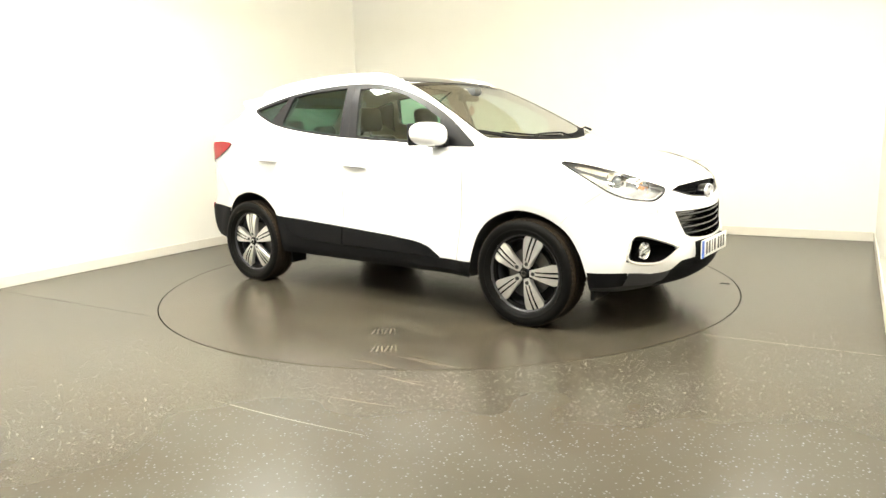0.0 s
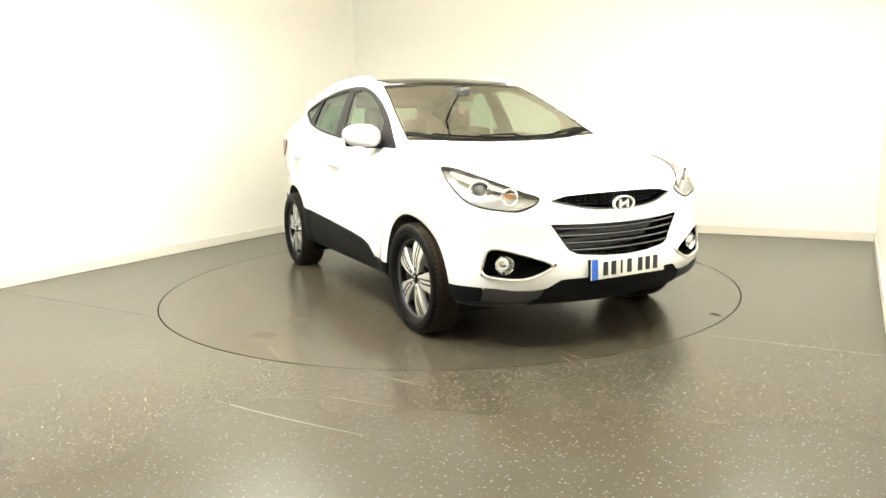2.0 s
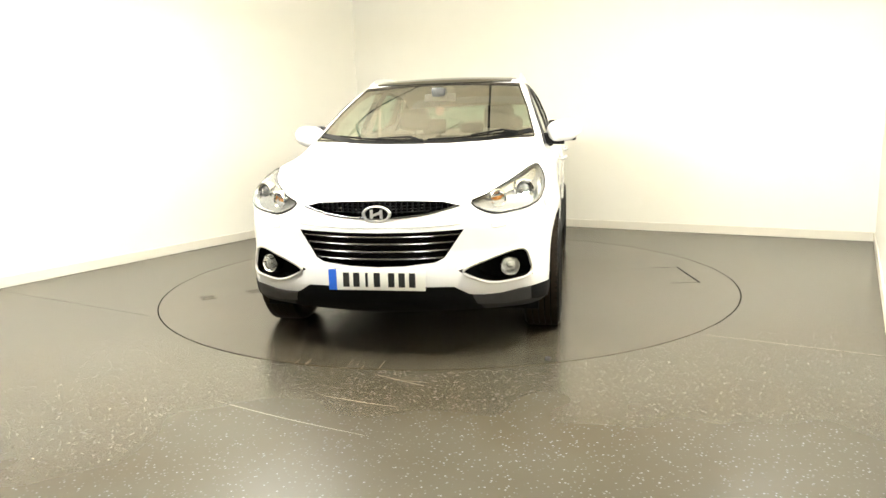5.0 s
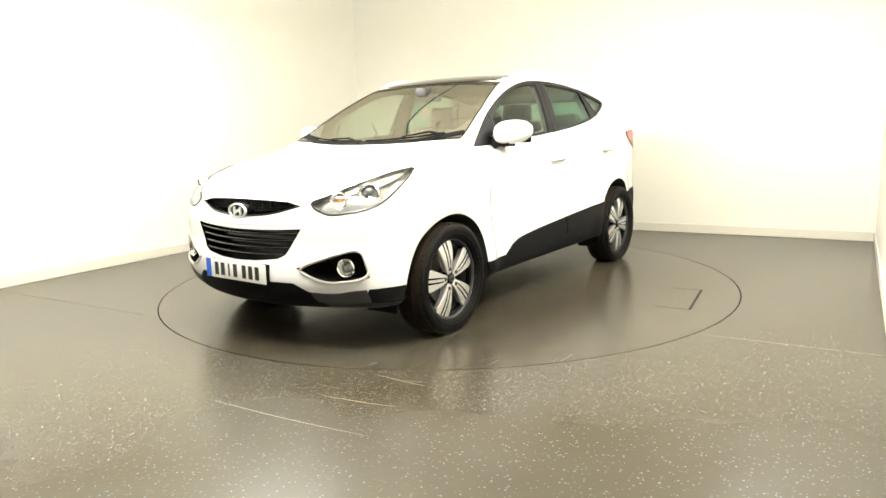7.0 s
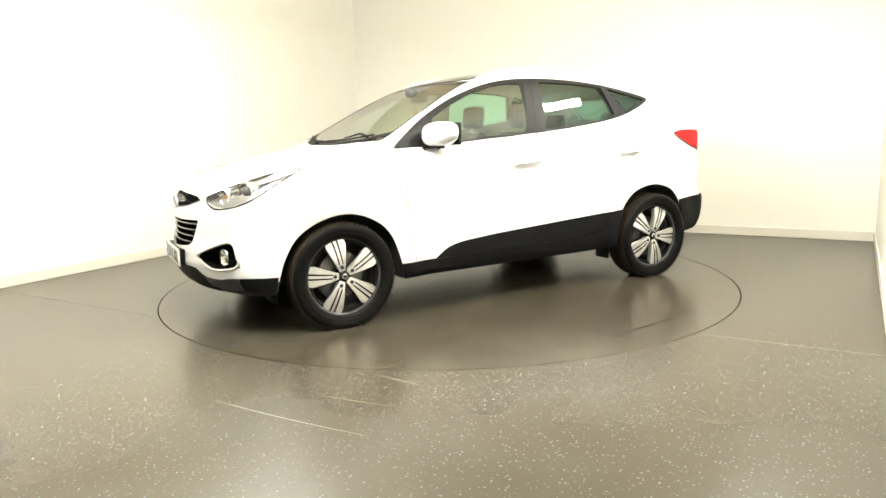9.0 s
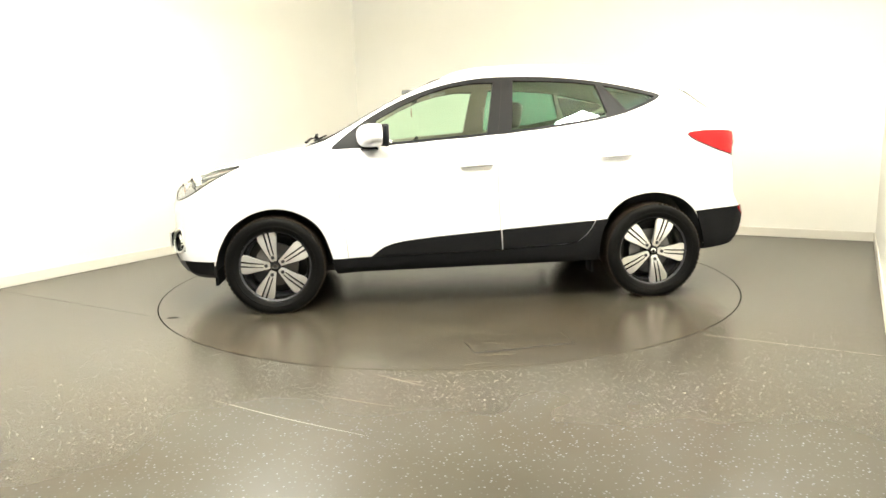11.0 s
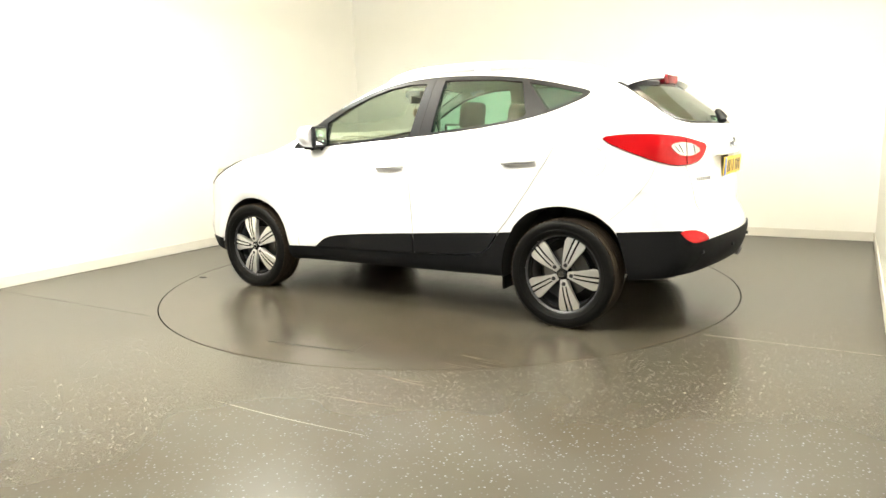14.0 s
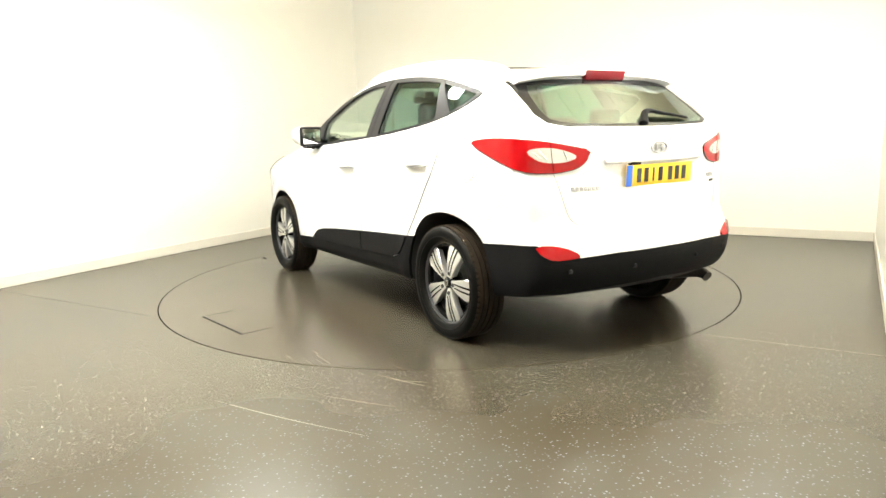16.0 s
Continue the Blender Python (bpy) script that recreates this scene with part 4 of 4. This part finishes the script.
for z, w, r in ((0.672, 0.425, 0.010), (0.634, 0.400, 0.010), (0.594, 0.372, 0.010), (0.556, 0.345, 0.010)):
    line = [(NOSE(np.array([z]))[0] - 0.35 * y * y - 0.020, y, z + 0.008 * (y / 0.4) ** 2 - 0.006) for y in np.linspace(-w, w, 15)]
    slat = part("grille_slat", tube(bmesh.new(), line, 0.014, 8, 0.55), GLOSS, car, "gloss black grille slat")
    part("slat_edge", tube(bmesh.new(), [(a + 0.011, b, c + 0.004) for a, b, c in line], 0.0020, 6), DARK_CHROME, slat, "thin chrome edge")
p = on_skin([(0, 0.790)], "front")[0]


def badge(x, z, ry, rz, facing):
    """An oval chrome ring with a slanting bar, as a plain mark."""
    bm = bmesh.new()
    for i in range(40):
        a, b = 2 * math.pi * i / 40, 2 * math.pi * (i + 1) / 40
        quad = []
        for t in (a, b):
            quad.append([bm.verts.new((x + facing * h, ry * k * math.cos(t), z + rz * k * math.sin(t))) for k, h in ((1, 0.0), (0.94, 0.010), (0.82, 0.010), (0.78, 0.0))])
        for j in range(3):
            bm.faces.new((quad[0][j], quad[1][j], quad[1][j + 1], quad[0][j + 1]))
    bmesh.ops.remove_doubles(bm, verts=bm.verts, dist=1e-5)
    for s in (-1, 1):
        box(bm, (x, -0.007, z - rz * 0.52), (x + facing * 0.008, 0.007, z + rz * 0.52), 0.0, Matrix.Translation((0, s * ry * 0.33, 0)) @ Matrix.Shear("XY", 4, (0, 0)) )
    box(bm, (x, -ry * 0.33, z - 0.007), (x + facing * 0.008, ry * 0.33, z + 0.007), 0.0, Matrix.Translation((x, 0, z)) @ pose(0, 0, 0, 20 * facing) @ Matrix.Translation((-x, 0, -z)))
    bmesh.ops.recalc_face_normals(bm, faces=bm.faces)
    return bm


bx = p[0] + 0.012
part("front_badge", badge(bx, 0.790, 0.080, 0.045, 1), RAIL, car, "oval chrome badge", 30)
part("badge_backing", lathe(bmesh.new(), [(0.0005, -0.06), (0.078, -0.06), (0.078, 0.0), (0.0005, 0.0)], 40, axis="x", centre=(0, 0, 0)), GLOSS, car).matrix_basis = Matrix.Translation((bx, 0, 0.790)) @ Matrix.Diagonal((1, 1, 0.57, 1))


def plate(x, z, lean, facing, mat, label):
    """A number plate whose writing is plain bars, with a blue band."""
    m = pose(x, 0, z, 0, 0, 90 if facing > 0 else -90) @ pose(0, 0, 0, lean)
    ob = part("number_plate", box(bmesh.new(), (-0.262, -0.004, -0.056), (0.262, 0.004, 0.056), 0.002), mat, car, label, 30)
    ob.matrix_basis = m
    part("plate_band", box(bmesh.new(), (-0.2615, -0.0055, -0.0555), (-0.218, -0.0035, 0.0555)), PLATE_BLUE, ob, "blue band")
    at = -0.165
    for k in range(7):
        w = 0.034 if k != 2 else 0.014
        part("plate_bar", box(bmesh.new(), (at - w / 2, -0.0052, -0.038), (at + w / 2, -0.0038, 0.038)), INK, ob, "black bar")
        at += 0.056 if k != 3 else 0.078
    return ob


plate(2.192, 0.450, 0, 1, PLATE_WHITE, "white front plate with plain black bars")
part("plate_holder", box(bmesh.new(), (2.12, -0.25, 0.40), (2.187, 0.25, 0.50), 0.004), PLASTIC, car)
plate(-2.110, 0.950, 3, -1, PLATE_YELLOW, "yellow rear plate with plain black bars")
for flip in (1, -1):
    loop = on_skin(rounded(FOG, 2), "front", flip)
    loop = [Vector(q) for q in loop + normals(loop) * 0.002]
    surround = part("fog_lamp_surround", tube(bmesh.new(), loop + loop[:2], 0.0085, 8), SILVER, car, "light grey rim round the fog lamp")
    c = Vector((1.985, flip * 0.680, 0.494))
    m = Matrix.Translation(c) @ pose(0, 0, 0, 0, 0, flip * 14)
    bowl = part("fog_lamp", lathe(bmesh.new(), [(0.040, -0.03), (0.052, 0.008), (0.058, 0.014), (0.062, 0.008), (0.060, -0.05), (0.0005, -0.06), (0.0005, -0.03)], 36, axis="x"), CHROME, car, "round fog lamp with a chrome ring")
    bowl.matrix_basis = m @ Matrix.Diagonal((1, 0.86, 0.86, 1))
    part("fog_lens", lathe(bmesh.new(), [(0.0005, 0.014), (0.03, 0.012), (0.051, 0.004), (0.051, 0.0), (0.0005, 0.010)], 36, axis="x"), CLEAR_LENS, bowl).visible_shadow = False
    part("bulb_cap", lathe(bmesh.new(), [(0.0005, 0.004), (0.016, 0.0), (0.020, -0.03), (0.0005, -0.03)], 20, axis="x"), LAMP_WHITE, bowl)

# -- head lamps: a dark housing let into the body, with lights and a clear cover
LAMP_AT = lambda pts: [(-0.70711 * x + 0.70711 * y, z) for x, y, z in pts]
TAIL_AT = lambda pts: [(0.70711 * x + 0.70711 * y, z) for x, y, z in pts]
for flip in (1, -1):
    unit = part("head_lamp", sheet(HEAD, "lamp", flip, -0.030, 0.012, 0.03), LAMP_DARK, car, "clear head lamp with chrome reflectors", 30)
    cover = part("lens_cover", sheet(HEAD, "lamp", flip, 0.003, 0.004, 0.03), CLEAR_LENS, unit, "clear lens cover", 30)
    cover.visible_shadow = False
    loop = on_skin(HEAD, "lamp", flip)
    loop = [Vector(q) for q in loop + normals(loop) * 0.002]
    part("lamp_rim", tube(bmesh.new(), loop + loop[:1], 0.0042, 6), TRIM, unit)
    part("upper_reflector", sheet(rounded(LAMP_AT([(1.56, 0.785, 0.998), (1.66, 0.735, 0.978), (1.86, 0.645, 0.922), (1.99, 0.55, 0.868), (1.965, 0.585, 0.862), (1.85, 0.68, 0.905), (1.70, 0.775, 0.945)]), 1), "lamp", flip, -0.010, 0.006, 0.03), LAMP_WHITE, unit, "", 30)
    part("side_reflector", sheet(rounded(LAMP_AT([(1.62, 0.822, 0.955), (1.72, 0.832, 0.910), (1.82, 0.825, 0.850), (1.80, 0.80, 0.88), (1.70, 0.80, 0.945)]), 1), "lamp", flip, -0.012, 0.006, 0.03), LAMP_WHITE, unit, "", 30)
    for (x, y, z), r, kind in (((1.862, 0.748, 0.886), 0.054, 0), ((1.965, 0.622, 0.850), 0.044, 1)):
        q = on_skin(LAMP_AT([(x, y, z)]), "lamp", flip)[0]
        m = Matrix.Translation(Vector(q)) @ pose(0, 0, 0, 0, 0, flip * 28) @ Matrix.Translation((-0.034, 0, 0))
        ring = part("lamp_ring", lathe(bmesh.new(), [(r * 0.78, -0.02), (r * 0.80, 0.012), (r, 0.020), (r * 1.12, 0.012), (r * 1.12, -0.03), (0.0005, -0.03), (0.0005, -0.02)], 32, axis="x"), CHROME, unit, "chrome ring")
        ring.matrix_basis = m
        if kind == 0:
            part("projector", lathe(bmesh.new(), [(0.0005, 0.026), (r * 0.35, 0.022), (r * 0.6, 0.012), (r * 0.74, -0.004), (r * 0.74, -0.02), (0.0005, -0.02)], 32, axis="x"), PROJECTOR, ring, "grey glass projector lens")
        else:
            part("indicator", lathe(bmesh.new(), [(0.0005, 0.006), (r * 0.5, 0.002), (r * 0.76, -0.008), (r * 0.76, -0.02), (0.0005, -0.02)], 32, axis="x"), AMBER, ring, "amber indicator bulb")
    line = on_skin(LAMP_AT([(1.78, 0.838, 0.868), (1.84, 0.828, 0.838), (1.90, 0.785, 0.812), (1.95, 0.728, 0.794), (2.00, 0.640, 0.786), (2.018, 0.575, 0.796), (2.028, 0.52, 0.815)]), "lamp", flip)
    part("light_strip", tube(bmesh.new(), spline([tuple(v) for v in line - normals(line) * 0.006]), 0.0065, 8), LAMP_WHITE, unit, "row of small white lights")

    # tail lamps
    tail = part("tail_lamp", sheet(TAIL_OUT, "tail", flip, 0.010, 0.022, 0.025), RED, car, "red wrap-round tail lamp", 35)
    part("reversing_lens", sheet(rounded(TAIL_AT([(-1.912, 0.78, 1.098), (-1.947, 0.731, 1.112), (-1.99, 0.62, 1.106), (-2.023, 0.512, 1.062), (-1.998, 0.587, 1.033), (-1.963, 0.689, 1.034), (-1.94, 0.744, 1.054)]), 2), "tail", flip, 0.0125, 0.008, 0.02), TAIL_CLEAR, tail, "clear reversing lens", 30)
    loop = on_skin(TAIL_OUT, "tail", flip)
    loop = [Vector(q) for q in loop + normals(loop) * 0.006]
    part("lamp_rim", tube(bmesh.new(), loop + loop[:1], 0.0040, 6), INK, tail, "thin black edge")
    for pts in ([(-1.935, 0.752, 1.092), (-1.952, 0.718, 1.060)], [(-1.950, 0.728, 1.100), (-1.966, 0.690, 1.052)], [(-1.995, 0.600, 1.094), (-2.000, 0.580, 1.050)]):
        part("lens_rib", seam(TAIL_AT(pts), "tail", flip, 0.0045, 0.0125), MARK, tail)
    part("lamp_joint", seam(TAIL_AT([(-1.972, 0.668, 1.135), (-1.974, 0.660, 1.06), (-1.978, 0.650, 0.985)]), "tail", flip, 0.002, 0.0125), DARK_RED, tail)

# -- roof spoiler, brake light, rails
bm = bmesh.new()
rings = []
for k in range(33):
    y = -0.615 + 1.23 * k / 32
    e = 1 - abs(y / 0.615) ** 8
    xr, zr = -1.715 + 0.05 * (1 - e), 1.550 - 0.085 * y * y - 0.012 * (1 - e)
    zt = lambda x: TOPLINE(np.array([x]))[0] - 0.075 * y * y
    rings.append([bm.verts.new(c) for c in ((-1.22, y, zt(-1.22) - 0.012), (-1.32, y, zt(-1.32) + 0.006 * e), (-1.52, y, zt(-1.52) * 0.4 + 0.6 * (zr + 0.014)), (xr + 0.03, y, zr + 0.002), (xr, y, zr - 0.008), (xr + 0.006, y, zr - 0.046), (xr + 0.05, y, zr - 0.060), (-1.54, y, zr - 0.075), (-1.40, y, zr - 0.08))])
for a, b in zip(rings, rings[1:]):
    for j in range(9):
        bm.faces.new((a[j], a[(j + 1) % 9], b[(j + 1) % 9], b[j]))
bm.faces.new(rings[0])
bm.faces.new(rings[-1][::-1])
bmesh.ops.recalc_face_normals(bm, faces=bm.faces)
spoiler = part("spoiler", bm, PAINT, car, "white roof spoiler", 40)
bm = bmesh.new()
ends = [[bm.verts.new((x, y * w, z)) for y, z in ((-1, 1.528), (1.1, 1.528), (1.15, 1.474), (-0.86, 1.474))] for x, w in ((-1.7165, 0.150), (-1.63, 0.150))]
bm.faces.new(ends[0])
bm.faces.new(ends[1][::-1])
for k in range(4):
    bm.faces.new((ends[0][k], ends[1][k], ends[1][(k + 1) % 4], ends[0][(k + 1) % 4]))
bmesh.ops.recalc_face_normals(bm, faces=bm.faces)
bmesh.ops.bevel(bm, geom=bm.edges[:], offset=0.004, segments=2, affect="EDGES", profile=0.5)
part("brake_light", bm, DARK_RED, spoiler, "dark red high brake light")
for flip in (1, -1):
    line = spline([(0.150, 0.600, 1.540), (0.09, 0.596, 1.582), (0.0, 0.588, 1.612), (-0.15, 0.578, 1.634), (-0.45, 0.568, 1.645), (-0.75, 0.562, 1.641), (-1.05, 0.556, 1.622), (-1.28, 0.548, 1.592), (-1.40, 0.544, 1.565), (-1.47, 0.542, 1.540)], per=6)
    rail = part("roof_rail", tube(bmesh.new(), [(a.x, flip * a.y, a.z - 0.024) for a in line], 0.012, 10, 3.0), RAIL, car, "silver roof rail")
    for x, z in ((0.07, 1.545), (-0.62, 1.585), (-1.36, 1.535)):
        part("rail_foot", box(bmesh.new(), (x - 0.06, flip * 0.570 - 0.011, z - 0.03), (x + 0.06, flip * 0.570 + 0.011, z + 0.040), 0.010), RAIL, rail)

# -- door mirrors
for flip in (1, -1):
    bm = bmesh.new()
    bmesh.ops.create_uvsphere(bm, u_segments=32, v_segments=20, radius=1)
    for v in bm.verts:
        x, y, z = (math.copysign(abs(c) ** 0.76, c) for c in v.co)
        x = max(x, -0.55)
        s = 1 - 0.30 * max(y, 0) ** 2
        v.co = (0.628 + 0.098 * x * s - 0.055 * max(y, -0.4) * 0.6, flip * (0.938 + 0.122 * y), 1.190 + 0.078 * z * s + 0.010 * y)
    bmesh.ops.recalc_face_normals(bm, faces=bm.faces)
    mirror = part("door_mirror", bm, PAINT, car, "white door mirror on a black arm", 50)
    m = pose(0.546, flip * 0.925, 1.190, 0, 0, flip * 15)
    bm = box(bmesh.new(), (-0.010, -0.100, -0.074), (0.022, 0.098, 0.074), 0.0155, m, 3)
    part("mirror_frame", bm, TRIM, mirror, "black mirror frame")
    part("mirror_glass", box(bmesh.new(), (-0.013, -0.084, -0.058), (-0.0095, 0.082, 0.058), 0.0012, m), MIRROR, mirror, "mirror glass")
    bm = box(bmesh.new(), (0.60, flip * 0.845, 1.100), (0.70, flip * 0.775, 1.160), 0.014)
    box(bm, (0.605, flip * 0.93, 1.106), (0.685, flip * 0.80, 1.138), 0.010)
    part("mirror_arm", bm, TRIM, mirror, "black mirror arm")
    part("side_repeater", tube(bmesh.new(), spline([(0.722, flip * 0.90, 1.205), (0.712, flip * 0.95, 1.205), (0.672, flip * 1.0, 1.203), (0.635, flip * 1.018, 1.200)], per=5), 0.009, 8, 0.8), LAMP_WHITE, mirror, "clear side repeater")

# -- wipers
for y0, y1, x0, x1 in ((0.02, -0.58, 1.065, 0.905), (0.62, 0.06, 0.930, 1.052)):
    n = 9
    line = []
    for k in range(n):
        y = y0 + (y1 - y0) * k / (n - 1)
        line.append((max(x0, x1) - 0.03 - 0.40 * y * y * 0.9, y, 0))
    ys = np.array([q[1] for q in line])
    xs = 1.065 - 0.36 * ys ** 2
    zs = np.array([solve(skin, np.array([[x, y, 0.7]]), np.array([[0.0, 0, 1]]))[0, 2] for x, y in zip(xs, ys)])
    blade = part("wiper", tube(bmesh.new(), [(x + 0.030, y, z + 0.006) for x, y, z in zip(xs, ys, zs)], 0.006, 8), PLASTIC, car, "black windscreen wiper")
    part("wiper_arm", tube(bmesh.new(), [(xs[0] + 0.095, ys[0] + 0.03, zs[0] - 0.006), (xs[1] + 0.07, ys[1], zs[1] + 0.024), (xs[4] + 0.035, ys[4], zs[4] + 0.016)], [0.014, 0.010, 0.006], 8, 0.7), PLASTIC, blade)
p = on_skin([(0.07, 1.216), (0.0, 1.262), (-0.15, 1.255), (-0.36, 1.238)], "rear")
q = p + normals(p) * np.array([[0.012], [0.03], [0.022], [0.014]])
part("rear_wiper", tube(bmesh.new(), spline([tuple(v) for v in q], per=5), [0.026 - 0.0012 * k for k in range(16)], 8, 0.7), PLASTIC, car, "black rear wiper")

# -- tailgate: plate light bar, badge and model marks as plain shapes
p = on_skin([(y, 1.030) for y in np.linspace(-0.37, 0.37, 15)], "rear")
bar = part("tailgate_bar", tube(bmesh.new(), [tuple(v) for v in p + normals(p) * 0.012], 0.016, 8, 0.9), PAINT, car, "white bar over the rear plate")
part("gate_switch", box(bmesh.new(), (-2.11, 0.145, 1.005), (-2.07, 0.215, 1.022), 0.004), PLASTIC, bar)
part("rear_badge", badge(on_skin([(0.008, 1.092)], "rear")[0][0] - 0.004, 1.092, 0.066, 0.033, -1), MARK, car, "oval chrome badge", 30)
for y0, y1, z0, z1 in ((0.565, 0.405, 0.885, 0.905), (-0.50, -0.60, 0.900, 0.925), (-0.52, -0.60, 0.872, 0.886)):
    k = 7 if z0 == 0.885 else 4 if z0 == 0.900 else 1
    for i in range(k):
        a, b = y0 + (y1 - y0) * (i + 0.1) / k, y0 + (y1 - y0) * (i + 0.8) / k
        part("model_mark", sheet([(a, z0), (b, z0), (b, z1), (a, z1)], "rear", 1, 0.004, 0.005, 0.03), MARK if k > 1 else TRIM, car)

# -- underside
bm = bmesh.new()
box(bm, (-1.30, -0.60, 0.225), (1.30, 0.60, 0.275), 0.01)
part("underbody_tray", bm, UNDER, car, "black underbody")
part("exhaust", tube(bmesh.new(), spline([(-1.2, -0.35, 0.24), (-1.7, -0.42, 0.27), (-2.02, -0.46, 0.325), (-2.10, -0.46, 0.31)], per=5), 0.032, 12), STEEL, car, "steel exhaust pipe")
for flip in (1, -1):
    part("mud_flap", box(bmesh.new(), (-0.905, flip * 0.70, 0.185), (-0.885, flip * 0.84, 0.31), 0.004), PLASTIC, car)
    part("air_flap", box(bmesh.new(), (1.725, flip * 0.60, 0.195), (1.745, flip * 0.82, 0.30), 0.004), PLASTIC, car)
    part("suspension_arm", tube(bmesh.new(), [(-1.32, flip * 0.1, 0.25), (-1.32, flip * 0.72, 0.30)], 0.035, 8), UNDER, car)
    part("suspension_arm", tube(bmesh.new(), [(1.32, flip * 0.1, 0.25), (1.32, flip * 0.72, 0.28)], 0.035, 8), UNDER, car)

# -- cabin: seats, dashboard, wheel, mirror


def soft_box(lo, hi, r, m=None):
    return box(bmesh.new(), lo, hi, r, m, 4)


for y in (0.37, -0.37):
    seat = part("front_seat", soft_box((-0.30, y - 0.25, 0.50), (0.22, y + 0.25, 0.68), 0.06), LEATHER, car, "black leather front seat", 50)
    part("backrest", soft_box((-0.07, -0.24, 0.0), (0.07, 0.24, 0.60), 0.06, Matrix.Translation((-0.24, y, 0.60)) @ pose(0, 0, 0, 0, -14)), LEATHER, seat, "", 50)
    part("headrest", soft_box((-0.05, -0.13, 0.0), (0.05, 0.13, 0.19), 0.045, Matrix.Translation((-0.405, y, 1.215)) @ pose(0, 0, 0, 0, -8)), LEATHER, seat, "", 50)
    part("headrest_post", tube(bmesh.new(), [(-0.38, y, 1.15), (-0.41, y, 1.24)], 0.012, 8), CHROME, seat)
bench = part("rear_bench", soft_box((-1.12, -0.62, 0.52), (-0.62, 0.62, 0.70), 0.06), LEATHER, car, "black leather rear bench", 50)
part("backrest", soft_box((-0.07, -0.62, 0.0), (0.07, 0.62, 0.56), 0.06, Matrix.Translation((-1.12, 0, 0.62)) @ pose(0, 0, 0, 0, -18)), LEATHER, bench, "", 50)
for y in (0.38, 0.0, -0.38):
    part("headrest", soft_box((-0.045, -0.12, 0.0), (0.045, 0.12, 0.15 if y else 0.10), 0.04, Matrix.Translation((-1.31, y, 1.175)) @ pose(0, 0, 0, 0, -10)), LEATHER, bench, "", 50)
bm = bmesh.new()
rings = []
for k in range(17):
    y = -0.70 + 1.40 * k / 16
    rings.append([bm.verts.new((x - 0.25 * y * y, y, z)) for x, z in ((0.93, 0.70), (0.93, 1.085), (0.80, 1.088), (0.62, 1.075), (0.50, 1.02), (0.48, 0.88), (0.56, 0.70))])
for a, b in zip(rings, rings[1:]):
    for j in range(7):
        bm.faces.new((a[j], a[(j + 1) % 7], b[(j + 1) % 7], b[j]))
bm.faces.new(rings[0])
bm.faces.new(rings[-1][::-1])
bmesh.ops.recalc_face_normals(bm, faces=bm.faces)
part("dashboard", bm, CABIN_DARK, car, "dark grey dashboard", 40)
m = Matrix.Translation((0.36, -0.37, 0.985)) @ pose(0, 0, 0, 0, -26)
bm = bmesh.new()
lathe(bm, [(0.185 + 0.016 * math.cos(a), 0.016 * math.sin(a)) for a in np.linspace(0, 2 * math.pi, 10, endpoint=False)], 40, axis="x")
box(bm, (-0.02, -0.175, -0.02), (0.01, 0.175, 0.02), 0.006)
box(bm, (-0.02, -0.02, -0.175), (0.01, 0.02, 0.0), 0.006)
box(bm, (-0.03, -0.07, -0.06), (0.03, 0.07, 0.05), 0.015)
box(bm, (0.0, -0.03, -0.03), (0.25, 0.03, 0.03))
bmesh.ops.transform(bm, matrix=m, verts=bm.verts)
part("steering_wheel", bm, LEATHER, car, "black leather steering wheel")
part("rear_view_mirror", box(bmesh.new(), (0.285, -0.12, 1.425), (0.32, 0.12, 1.485), 0.012), CABIN_DARK, car)
part("sensor_housing", box(bmesh.new(), (0.25, -0.05, 1.47), (0.40, 0.05, 1.53), 0.015), CABIN_DARK, car)
part("hanging_disc", lathe(bmesh.new(), [(0.0005, -0.004), (0.034, -0.004), (0.034, 0.004), (0.0005, 0.004)], 28, axis="x", centre=(0.33, 0.0, 1.355)), PINK, car, "small round pale hanging tag")
part("tag_cord", tube(bmesh.new(), [(0.325, 0, 1.43), (0.33, 0, 1.388)], 0.002, 6), TRIM, car)
for y in (0.66, -0.66):
    part("seat_belt", tube(bmesh.new(), [(-0.33, y, 1.40), (-0.32, y * 1.02, 1.0), (-0.28, y * 1.02, 0.6)], 0.022, 8, 0.25), CABIN, car)



def motions():
    rows = [(t, pose(0, 0, 0, 0, 0, a)) for t, a in TURN]
    walk(deck, rows)
    walk(car, [(t, m @ pose(*CAR_OFFSET, 0)) for t, m in rows])


motions()
